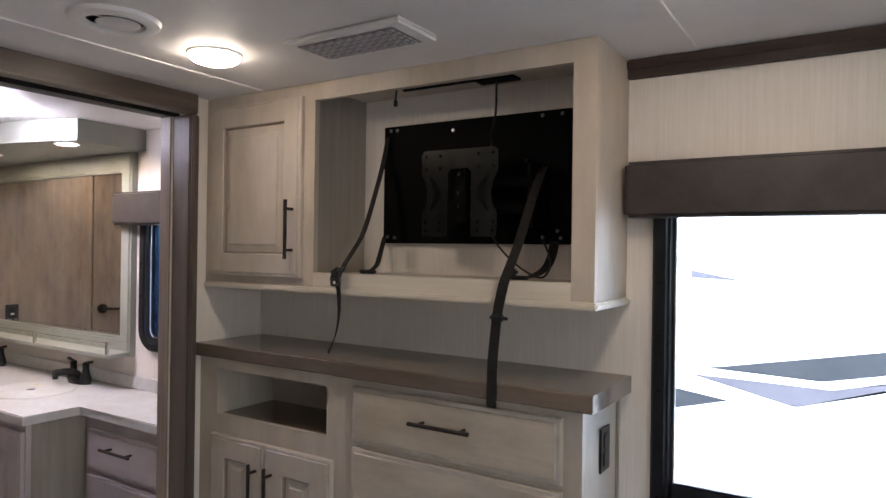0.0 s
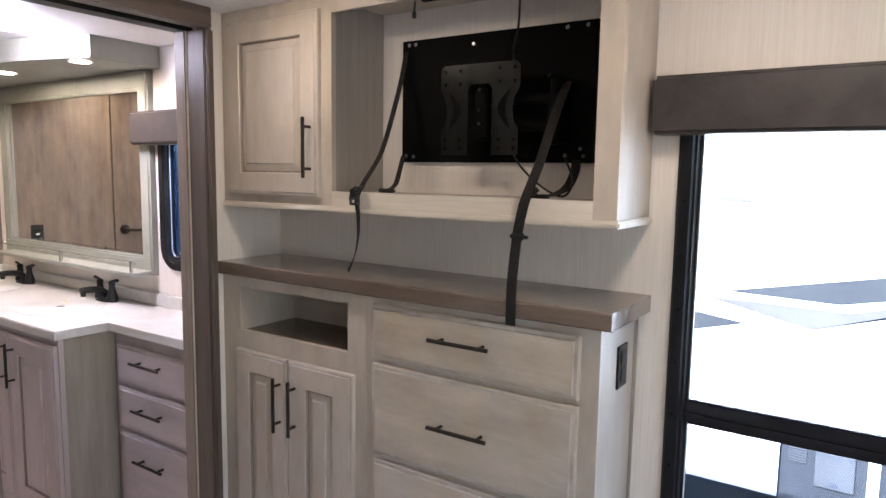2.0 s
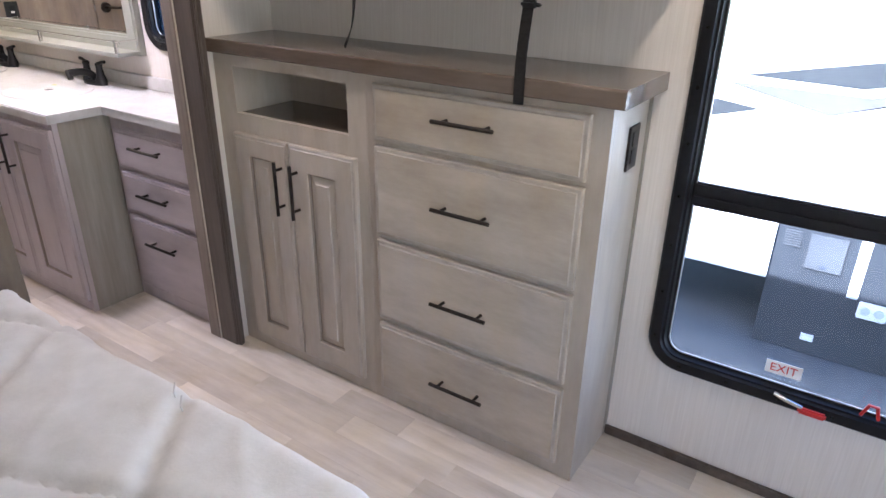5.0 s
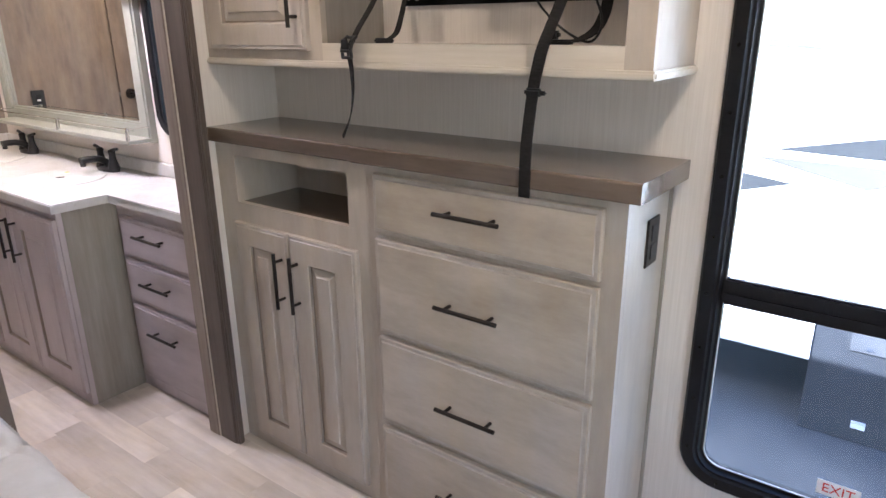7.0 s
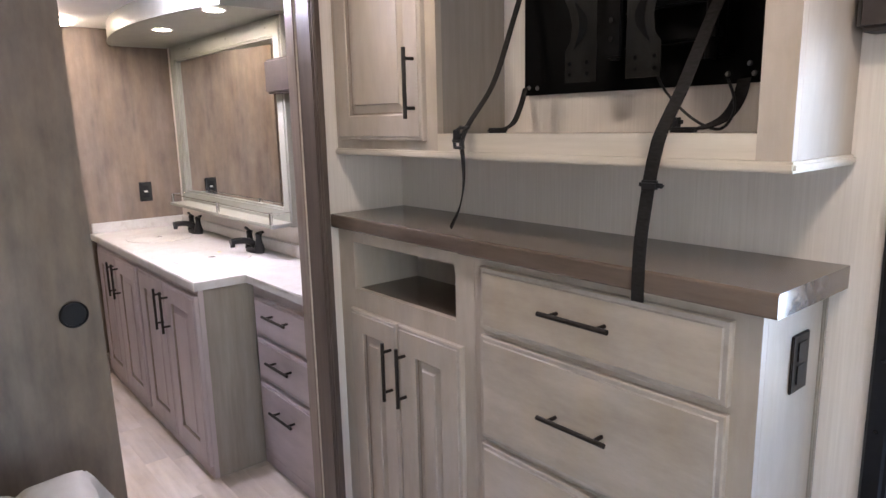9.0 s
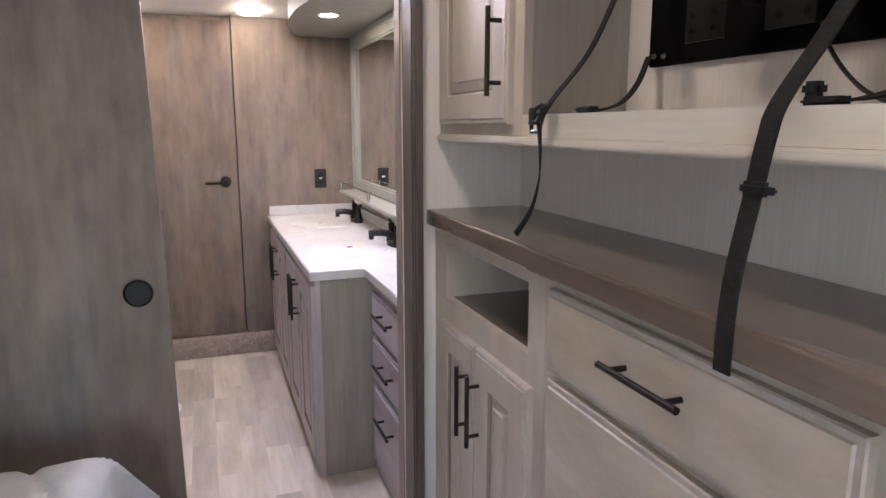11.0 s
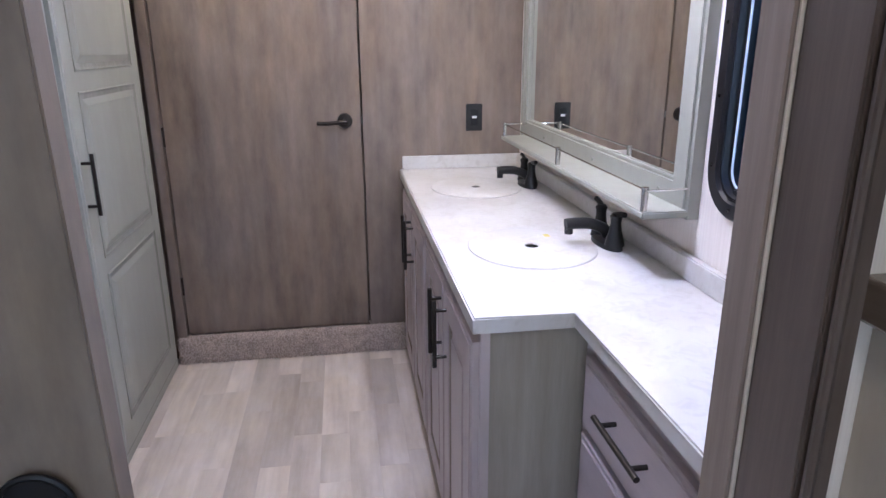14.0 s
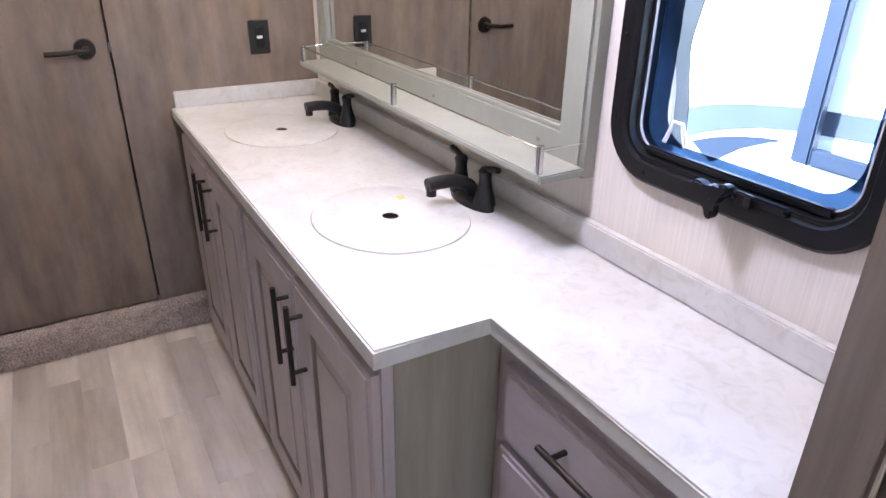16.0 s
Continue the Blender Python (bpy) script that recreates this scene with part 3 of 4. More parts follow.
part("latch_grip", box(0.165, 0.232, WALL - 0.040, WALL - 0.024, 0.326, 0.344, 0.005), red_plastic, win1, "red escape latch grip")
part("red_loop", tube([(0.300, WALL - 0.016, 0.368), (0.311, WALL - 0.022, 0.405), (0.329, WALL - 0.022, 0.405), (0.338, WALL - 0.016, 0.368)], 0.0045), red_plastic, win1, "red pull loop", smooth=True)
part("sticker", box(0.066, 0.154, WALL + 0.0155, WALL + 0.0165, 0.389, 0.427), sticker_white, win1, "white exit sticker")
lettering("EXIT", 0.033, Matrix.Translation((0.110, WALL + 0.0148, 0.408)) @ Matrix.Rotation(radians(90), 4, "X"), red_plastic, win1, "red letters")


def valance(x0, x1, name_label):
    e = thing("window_valance", ((x0 + x1) / 2, WALL - 0.04, 1.56), name_label, "valance")
    b = box(x0, x1, WALL - 0.078, WALL - 0.001, 1.562, 1.706, 0.010, seg=3)
    part("padded_box", b, leather, e, smooth=True)
    part("roller_shade", rod((x0 + 0.03, WALL - 0.035, 1.585), (x1 - 0.03, WALL - 0.035, 1.585), 0.018), leather, e)
    return e


valance(-0.305, 1.31, "dark brown vinyl window valance with hidden shade")
valance(-2.597, -1.86, "dark brown vinyl valance over the vanity window")

# ---- dresser ----
FY = 2.285
unit = thing("base_cabinet", (-1.40, 2.42, 0), "glazed greige cabinet with open niche and two doors", "cabinet")
NX0, NX1, NZ0, NZ1 = -1.632, -1.137, 0.905, 1.058
bm = box(PART + 0.001, NX0, FY, FY + 0.02, 0, 1.0975)
box(NX1, -1.063, FY, FY + 0.02, 0, 1.0975, bm=bm)
box(NX0, NX1, FY, FY + 0.02, NZ1, 1.0975, bm=bm)
box(NX0, NX1, FY, FY + 0.02, 0, NZ0, bm=bm)
part("face_frame", bm, greige, unit)
part("side_panel", box(PART + 0.001, NX0 - 0.004, FY + 0.0205, WALL - 0.001, 0, 1.097), greige, unit)
part("side_panel", box(NX1 + 0.004, -1.0635, FY + 0.0205, WALL - 0.001, 0, 1.097), greige, unit)
part("back_panel", box(NX0 - 0.0035, NX1 + 0.0035, WALL - 0.012, WALL - 0.001, 0, 1.097), greige, unit)
part("niche_shelf", box(NX0 - 0.0035, NX1 + 0.0035, FY + 0.0205, WALL - 0.0125, NZ0 - 0.018, NZ0 - 0.002), worktop_wood, unit, "brown stained niche floor")
for x0, x1, hx, st in ((-1.646, -1.391, -1.420, 0.070), (-1.385, -1.105, -1.350, 0.080)):
    dr = door_front(unit, x0, x1, 0.050, 0.841, FY, stile=st)
    pull(dr, (hx, FY - 0.019, 0.690), 0.184, True)

chest = thing("drawer_chest", (-0.70, 2.42, 0), "glazed greige four-drawer chest with bar pulls", "chest of drawers")
bm = box(-1.0625, -0.336, FY, FY + 0.02, 0, 1.0975)
part("face_frame", bm, greige, chest)
bm = box(-1.0625, -0.3425, FY + 0.0205, WALL - 0.017, 0, 1.097)
part("carcass", bm, greige, chest)
part("side_panel", box(-0.342, -0.336, FY + 0.0205, WALL - 0.0165, 0, 1.097), greige, chest)
for z0, z1, hz in ((0.912, 1.074, 1.006), (0.620, 0.896, 0.760), (0.330, 0.603, 0.463), (0.050, 0.308, 0.179)):
    dr = part("drawer", relief(-1.028, -0.384, z0, z1, SLAB, front_y(FY), dark=(2, 3)), [greige_h, worn], chest)
    pull(dr, (-0.712, FY - 0.019, hz))
e = thing("wall_outlet", (-0.336, 2.438, 0.91), "dark bronze duplex outlet on the dresser side", "outlet")
part("cover_plate", box(-0.3355, -0.330, 2.403, 2.473, 0.914, 1.028, 0.002), bronze, e)
bm = box(-0.3298, -0.3275, 2.421, 2.455, 0.930, 0.968, 0.004)
box(-0.3298, -0.3275, 2.421, 2.455, 0.975, 1.013, 0.004, bm=bm)
part("socket", bm, black_metal, e)

top = thing("dresser_top", (-1.0, 2.40, 1.098), "brown-grey stained dresser top in two pieces", "worktop")


def board(x0, x1, yf, yb, z0, z1, r=0.006):
    """A worktop board with a rounded front edge, square at its ends."""
    prof = [(yb, z0), (yb, z1)] + [(yf + r - r * math.sin(radians(a)), z1 - r + r * math.cos(radians(a))) for a in (0, 22, 45, 68, 90)] + [(yf, z0 + 0.004), (yf + 0.003, z0)]
    out = bmesh.new()
    p, q = [out.verts.new((x0, y, z)) for y, z in prof], [out.verts.new((x1, y, z)) for y, z in prof]
    out.faces.new(p)
    out.faces.new(q[::-1])
    for k in range(len(p)):
        out.faces.new((p[k], p[(k + 1) % len(p)], q[(k + 1) % len(p)], q[k]))
    return out


part("left_board", board(PART + 0.002, -1.0862, 2.258, WALL - 0.001, 1.0985, 1.1420), worktop_wood, top)
part("right_board", board(-1.0858, -0.300, 2.250, WALL - 0.001, 1.0985, 1.1425), worktop_wood, top)

# ---- upper cabinet ----
UY = 2.300
upper = thing("wall_cabinet", (-1.02, 2.42, 1.33), "glazed greige upper cabinet with open television bay", "cabinet")
OX0, OX1, OZ0, OZ1 = -1.215, -0.376, 1.397, 1.930
bm = box(PART + 0.001, OX0, UY, UY + 0.02, 1.352, CEIL - 0.001)
box(OX1, -0.317, UY, UY + 0.02, 1.352, CEIL - 0.001, bm=bm)
box(OX0, OX1, UY, UY + 0.02, OZ1, CEIL - 0.001, bm=bm)
part("face_frame", bm, greige, upper)
part("bottom_rail", box(OX0, OX1, UY, UY + 0.02, 1.352, OZ0), wood_raw, upper, "pale maple rail")
part("end_panel", box(-0.323, -0.317, UY + 0.0205, WALL - 0.0005, 1.352, CEIL - 0.001), greige, upper)
part("end_lining", box(OX1 - 0.0, OX1 + 0.012, UY + 0.0205, WALL - 0.0005, 1.37, CEIL - 0.001), inner_grey, upper)
part("bay_side", box(OX0 - 0.016, OX0 - 0.004, UY + 0.0205, WALL - 0.0005, 1.37, CEIL - 0.001), inner_grey, upper, "grey-brown lining panel")
part("bay_top", box(OX0 - 0.0035, OX1 - 0.0005, UY + 0.0205, WALL - 0.0005, 1.9705, 1.9835), greige_h, upper)
part("bay_floor", box(OX0 - 0.0035, OX1 - 0.0005, UY + 0.0205, WALL - 0.0005, 1.373, OZ0 - 0.004), greige_h, upper)
bm = box(PART + 0.001, -0.317, UY + 0.0205, WALL - 0.0005, 1.352, 1.3695)
part("bottom_board", bm, greige_h, upper)
bm = box(PART + 0.0015, -0.306, UY - 0.013, WALL - 0.0006, 1.333, 1.3515, 0.005)
part("ledge_moulding", bm, wood_raw, upper, "pale ledge moulding", smooth=True)
dr = door_front(upper, -1.686, -1.258, 1.378, 1.945, UY, stile=0.070)
pull(dr, (-1.288, UY - 0.019, 1.529), 0.184, True)
# ---- television mount ----
mount = thing("tv_mount", (-0.80, WALL - 0.02, 1.49), "black wall board with folding steel television bracket", "bracket")
part("back_board", box(-1.128, -0.470, WALL - 0.016, WALL - 0.001, 1.492, 1.876, 0.002), black_sheet, mount)
bm = bmesh.new()
for x, z in ((-1.10, 1.862), (-1.075, 1.862), (-0.56, 1.862), (-0.50, 1.862), (-1.11, 1.512), (-1.08, 1.510), (-0.555, 1.512), (-0.50, 1.510), (-0.86, 1.845), (-0.51, 1.53)):
    rod((x, WALL - 0.016, z), (x, WALL - 0.021, z), 0.006, 0.004, 10, bm=bm)
tagged(part("screw", bm, zinc, mount, smooth=True), kind="stuff")
# bracket plate: waisted outline with a slot and two crescents
outline = [(-0.915, 1.512), (-0.915, 1.585), (-0.900, 1.605), (-0.895, 1.640), (-0.903, 1.675), (-0.918, 1.700), (-0.918, 1.758), (-0.906, 1.770), (-0.668, 1.770), (-0.656, 1.758), (-0.656, 1.700), (-0.671, 1.675), (-0.679, 1.640), (-0.674, 1.605), (-0.659, 1.585), (-0.659, 1.512), (-0.745, 1.512), (-0.745, 1.700), (-0.757, 1.712), (-0.812, 1.712), (-0.824, 1.700), (-0.824, 1.512)]
part("bracket_plate", flat(outline, 2.452, 0.004), gunmetal, mount)
bm = bmesh.new()
for cx, s in ((-0.893, 1), (-0.681, -1)):
    pts = [(cx + s * (0.004 + 0.040 * math.sin(math.pi * k / 10)), 1.585 + 0.11 * k / 10) for k in range(11)] + [(cx + s * (0.004 + 0.016 * math.sin(math.pi * k / 10)), 1.585 + 0.11 * k / 10) for k in range(9, 0, -1)]
    flat(pts, 2.4505, 0.001, bm)
tagged(part("crescent_slot", bm, black_sheet, mount), kind="stuff")
bm = bmesh.new()
for x in (-0.90, -0.85, -0.72, -0.672):
    for z in (1.752, 1.715, 1.555, 1.53):
        rod((x, 2.4518, z), (x, 2.450, z), 0.0045, bm=bm)
tagged(part("bolt_hole", bm, black_sheet, mount), kind="stuff")
bm = box(-0.806, -0.764, 2.458, 2.478, 1.56, 1.70, 0.004)
box(-0.80, -0.55, 2.480, 2.505, 1.655, 1.680, 0.004, bm=bm)
box(-0.80, -0.55, 2.480, 2.505, 1.580, 1.605, 0.004, bm=bm)
box(-0.60, -0.54, 2.500, WALL - 0.0165, 1.545, 1.715, 0.004, bm=bm)
rod((-0.57, 2.492, 1.54), (-0.57, 2.492, 1.72), 0.012, bm=bm)
rod((-0.785, 2.470, 1.555), (-0.785, 2.470, 1.71), 0.010, bm=bm)
part("folding_arm", bm, black_sheet, mount, smooth=True)
bm = bmesh.new()
for x, z in ((-0.785, 1.695), (-0.785, 1.64), (-0.785, 1.60), (-0.57, 1.722)):
    rod((x, 2.457, z), (x, 2.450, z), 0.006, bm=bm)
tagged(part("bolt", bm, gunmetal, mount, smooth=True), kind="stuff")


# ---- straps ----
def strap(label, points, tail, width=0.024, turn=0.0):
    e = thing("strap", points[-1], label, "strap", "straps on the television bay")
    part("webbing", ribbon(smooth_line(points), width, 0.003, turn=turn), webbing, e, smooth=True)
    part("short_webbing", ribbon(smooth_line(tail), width, 0.003), webbing, e, smooth=True)
    return e


sl = strap("black webbing strap with buckle hanging from the bay", [(-1.108, 2.532, 1.84), (-1.100, 2.50, 1.76), (-1.086, 2.45, 1.672), (-1.080, 2.375, 1.521), (-1.088, 2.300, 1.425), (-1.092, 2.276, 1.381), (-1.086, 2.274, 1.330), (-1.084, 2.272, 1.273), (-1.082, 2.255, 1.215), (-1.078, 2.222, 1.171)],
           [(-1.115, 2.530, 1.512), (-1.112, 2.505, 1.46), (-1.085, 2.45, 1.420), (-1.06, 2.38, 1.403), (-1.03, 2.335, 1.4)], 0.017, 62.0)
bm = bmesh.new()
for x in (-1.107, -1.077):
    tube([(x, 2.288, 1.414), (x, 2.272, 1.405), (x, 2.264, 1.385), (x, 2.266, 1.362)], 0.0045, 8, bm)
for y, z in ((2.286, 1.412), (2.268, 1.395), (2.262, 1.380), (2.266, 1.364)):
    tube([(-1.108, y, z), (-1.092, y - 0.002, z), (-1.076, y, z)], 0.0042, 8, bm)
box(-1.104, -1.080, 2.256, 2.262, 1.384, 1.408, 0.002, bm=bm)
part("buckle", bm, black_metal, sl, "black plastic buckle", smooth=True)
bm = box(-1.055, -1.005, 2.325, 2.352, 1.3975, 1.410, 0.004)
part("hook", bm, black_metal, sl, "black hook end", smooth=True)
sr = strap("black webbing strap falling over the drawer front", [(-0.540, 2.505, 1.71), (-0.545, 2.46, 1.64), (-0.543, 2.40, 1.56), (-0.540, 2.34, 1.48), (-0.545, 2.285, 1.402), (-0.553, 2.278, 1.36), (-0.563, 2.277, 1.303), (-0.562, 2.255, 1.20), (-0.560, 2.2475, 1.130), (-0.560, 2.2475, 1.080)],
           [(-0.515, 2.530, 1.50), (-0.510, 2.50, 1.46), (-0.508, 2.45, 1.425), (-0.515, 2.38, 1.406), (-0.53, 2.34, 1.404)], 0.027)
bm = box(-0.582, -0.540, 2.268, 2.284, 1.294, 1.311, 0.005)
box(-0.545, -0.531, 2.271, 2.281, 1.297, 1.306, 0.003, bm=bm)
part("slide_buckle", bm, black_metal, sr, smooth=True)
bm = box(-0.561, -0.508, 2.328, 2.356, 1.3975, 1.408, 0.004)
box(-0.565, -0.539, 2.332, 2.352, 1.4082, 1.426, 0.005, bm=bm)
part("buckle", bm, black_metal, sr, "black plastic buckle", smooth=True)

cable = thing("cable", (-0.66, 2.40, 1.93), "thin black cables hanging in the television bay", "cable")
part("cord", tube(smooth_line([(-0.612, 2.35, 1.932), (-0.617, 2.36, 1.90), (-0.645, 2.41, 1.85), (-0.690, 2.47, 1.80), (-0.70, 2.50, 1.75)]), 0.0032), black_metal, cable, smooth=True)
part("cord", tube(smooth_line([(-0.721, 2.535, 1.525), (-0.684, 2.51, 1.488), (-0.623, 2.47, 1.448), (-0.554, 2.43, 1.415), (-0.505, 2.42, 1.402), (-0.491, 2.44, 1.426), (-0.509, 2.48, 1.459), (-0.55, 2.532, 1.501)]), 0.003), black_metal, cable, smooth=True)
part("cord", tube(smooth_line([(-0.927, 2.33, 1.932), (-0.929, 2.33, 1.915), (-0.930, 2.33, 1.902)]), 0.003), black_metal, cable, smooth=True)
part("plug", rod((-0.930, 2.33, 1.886), (-0.930, 2.33, 1.903), 0.006), black_metal, cable)
# Solid black strips stand for the dark inside the openings.
part("cable_slot", box(-0.665, -0.55, 2.325, 2.37, 1.9235, 1.9295), black_sheet, cable, "black block for the dark of a cable opening")
part("cable_gap", box(-0.90, -0.665, 2.322, 2.335, 1.9255, 1.9295), black_sheet, cable)

# ---- ceiling fixtures ----
def dome(x, y, glow, label):
    e = thing("ceiling_light", (x, y, CEIL), label, "ceiling light", "round ceiling lights")
    part("trim_ring", lathe([(0.0705, 0.0), (0.0705, -0.004), (0.069, -0.006), (0.0665, -0.006), (0.0665, 0.0)], (x, y, CEIL - 0.0005), 32, caps=False), trim_white, e, smooth=True)
    part("diffuser", lathe([(0.0662, -0.004), (0.065, -0.013), (0.054, -0.022), (0.034, -0.028), (0.0, -0.030)], (x, y, CEIL), 32), glow, e, "lit dome diffuser", smooth=True)
    return e


dome(-1.243, 1.944, glow_bed, "lit round dome ceiling light in the bedroom")
for x, y in ((-2.51, 1.985), (-3.80, 1.955), (-3.80, 1.29)):
    dome(x, y, glow_bath if x > -3 else glow_end, "lit round dome ceiling light in the bathroom")

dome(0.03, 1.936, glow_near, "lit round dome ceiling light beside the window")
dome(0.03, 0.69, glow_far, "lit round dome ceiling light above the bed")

vent = thing("ceiling_vent", (-1.222, 1.655, CEIL), "round white ceiling air vent with swivel damper", "vent")
part("ring", lathe([(0.062, -0.001), (0.064, -0.012), (0.082, -0.014), (0.094, -0.009), (0.098, 0.0)], (-1.222, 1.655, CEIL - 0.0005), 36, caps=False), trim_white, vent, smooth=True)
# Flat grey disc paints the shade of the vent's hollow.
part("throat", lathe([(0.0, -0.001), (0.062, -0.001)], (-1.222, 1.655, CEIL - 0.001), 36), grille_grey, vent)
part("damper", lathe([(0.0, -0.0085), (0.044, -0.0085), (0.047, -0.0075), (0.047, -0.006), (0.0, -0.006)], (-1.229, 1.6665, CEIL), 36), trim_white, vent, "white swivel damper disc", smooth=True)
part("rib", box(-1.225, -1.219, 1.598, 1.712, CEIL - 0.0055, CEIL - 0.0035), trim_white, vent)

grille = thing("return_grille", (-0.82, 2.03, CEIL), "white return-air grille with perforated grey face", "vent")
part("frame", box(-1.002, -0.640, 1.945, 2.113, CEIL - 0.016, CEIL - 0.0005, 0.014, seg=3), trim_white, grille, smooth=True)
bm = box(-0.966, -0.676, 1.970, 2.088, CEIL - 0.0185, CEIL - 0.0165)
part("face", bm, grille_grey, grille, "grey perforated face")
bm = bmesh.new()
for i in range(19):
    x = -0.960 + i * 0.0150
    for j in range(5):
        y = 1.974 + j * 0.0225 + (0.006 if i % 2 else 0)
        box(x, x + 0.0095, y, y + 0.0145, CEIL - 0.0215, CEIL - 0.0188, bm=bm)
tagged(part("lattice", bm, surface("pale lattice", (0.42, 0.4, 0.4), (0.5, 0.48, 0.48), (8, 8, 8), 0.6), grille), kind="stuff")

# ---- vanity ----
CT = 0.838
VY = 2.036
van = thing("vanity_cabinet", (-3.2, 2.3, 0), "glazed double vanity cabinet with four doors, lilac lamp light in its colour", "vanity")
part("face_frame", box(-3.985, -2.386, VY, VY + 0.02, 0.0, 0.8035), mauve, van)
part("carcass", box(ENDX + 0.062, -2.3925, VY + 0.0205, WALL - 0.001, 0.0, 0.8035), greige, van)
part("end_panel", box(-2.392, -2.386, VY + 0.0205, WALL - 0.0015, 0.0, 0.8035), print_grey, van, "grey-green wood-print end panel")
for x0, x1, hx in ((-2.765, -2.394, -2.716), (-3.143, -2.772, -2.802), (-3.555, -3.186, -3.505), (-3.930, -3.562, -3.592)):
    dr = door_front(van, x0, x1, 0.055, 0.776, VY, [mauve, glaze, mauve_worn], 0.078)
    pull(dr, (hx, VY - 0.019, 0.652), 0.184, True)

dv = thing("drawer_unit", (-2.1, 2.4, 0), "glazed three-drawer vanity unit, lilac lamp light in its colour", "cabinet")
DY = 2.262
part("face_frame", box(-2.3855, -1.8105, DY, DY + 0.02, 0.0, 0.8035), mauve, dv)
part("carcass", box(-2.3855, -1.8105, DY + 0.0205, WALL - 0.001, 0.0, 0.8035), greige, dv)
for z0, z1, hz in ((0.594, 0.752, 0.697), (0.405, 0.576, 0.505), (0.062, 0.386, 0.295)):
    dr = part("drawer", relief(-2.352, -1.835, z0, z1, SLAB, front_y(DY), dark=(2, 3)), [mauve_h, mauve_worn], dv)
    pull(dr, (-2.118, DY - 0.019, hz))

vt = thing("countertop", (-3.0, 2.3, 0.804), "white marbled vanity top stepping back beside the wall", "countertop")
bm = bmesh.new()
L = [(ENDX + 0.001, 2.017), (-2.372, 2.017), (-2.372, 2.228), (-1.811, 2.228), (-1.811, WALL - 0.001), (ENDX + 0.001, WALL - 0.001)]
lo, hi = [bm.verts.new((x, y, 0.804)) for x, y in L], [bm.verts.new((x, y, CT)) for x, y in L]
bm.faces.new(lo[::-1])
bm.faces.new(hi)
for k in range(6):
    bm.faces.new((lo[k], lo[(k + 1) % 6], hi[(k + 1) % 6], hi[k]))
bmesh.ops.bevel(bm, geom=[e for e in bm.edges if min(v.co.z for v in e.verts) > 0.82], offset=0.004, segments=2, affect="EDGES")
part("slab", bm, marble, vt)
bm = box(ENDX + 0.0215, -1.811, WALL - 0.020, WALL - 0.0008, CT + 0.0003, CT + 0.056, 0.003)
part("back_splash", bm, marble, vt)
part("end_splash", box(ENDX + 0.0008, ENDX + 0.021, 2.030, WALL - 0.0008, CT + 0.0003, CT + 0.056, 0.003), marble, vt)

cover = thing("sink_cover", (-2.822, 2.264, CT), "round white marbled sink cover with finger hole", "sink cover", "sink covers on the vanity")
bm = lathe([(0.019, 0.0035), (0.020, 0.0045), (0.175, 0.0045), (0.178, 0.003), (0.178, 0.0004), (0.019, 0.0004), (0.019, 0.0035)], (-2.822, 2.264, CT), 64, sx=1.06, sy=0.94, caps=False)
bmesh.ops.remove_doubles(bm, verts=bm.verts, dist=1e-6)
part("disc", bm, marble, cover, smooth=True)
# Flat black disc paints the dark inside of the hole.
part("finger_hole", lathe([(0.0, 0.0012), (0.0188, 0.0012)], (-2.822, 2.264, CT), 32, sx=1.06, sy=0.94), black_sheet, cover, "black disc for the dark inside the finger hole")
# Grey ring paints the thin shadow in the groove round the cover.
part("rim_gap", lathe([(0.1782, 0.0006), (0.1793, 0.0018), (0.1804, 0.0006)], (-2.822, 2.264, CT), 64, sx=1.06, sy=0.94, caps=False), surface("grey of the shaded cover groove", (0.36, 0.34, 0.325), (0.48, 0.46, 0.44), (8, 8, 8), 0.4), cover, "grey ring for the shadow in the cover groove")
copy_thing(cover, Matrix.Translation((-3.602, 2.268, CT)))
e = thing("sticker_scrap", (-2.905, 2.33, CT + 0.0046), "small yellow sticker scrap on the sink cover", "sticker")
part("scrap", box(-2.918, -2.893, 2.322, 2.338, CT + 0.0047, CT + 0.0052), surface("yellow paper", (0.6, 0.5, 0.12), (0.7, 0.6, 0.2), (30, 30, 30), 0.7), e)

FX, FYY = -2.815, 2.470
fa = thing("faucet", (FX, FYY, CT), "matt black two-handle centerset faucet", "faucet", "faucets on the vanity")
bm = lathe([(0.0, 0.0), (0.032, 0.0005), (0.031, 0.012), (0.024, 0.018), (0.0, 0.020)], (FX, FYY, CT), 28, sx=2.5)
part("base", bm, black_metal, fa, smooth=True)
for s in (-1, 1):
    x = FX + s * 0.051
    part("handle_post", lathe([(0.0, 0.012), (0.026, 0.012), (0.0235, 0.026), (0.0165, 0.050), (0.0135, 0.072), (0.0145, 0.084), (0.0165, 0.090), (0.011, 0.098), (0.0, 0.100)], (x, FYY, CT), 20), black_metal, fa, smooth=True)
    part("handle_lever", tube([(x - s * 0.010, FYY, CT + 0.091), (x, FYY, CT + 0.094), (x + s * 0.026, FYY + 0.002, CT + 0.101), (x + s * 0.046, FYY + 0.002, CT + 0.104)], 0.0072, 10), black_metal, fa, smooth=True)
bm = tube(smooth_line([(FX, FYY + 0.008, CT + 0.015), (FX, FYY - 0.010, CT + 0.042), (FX, FYY - 0.045, CT + 0.058), (FX, FYY - 0.085, CT + 0.062), (FX, FYY - 0.118, CT + 0.060)]), 0.0155, 14)
rod((FX, FYY - 0.108, CT + 0.034), (FX, FYY - 0.108, CT + 0.058), 0.0115, bm=bm)
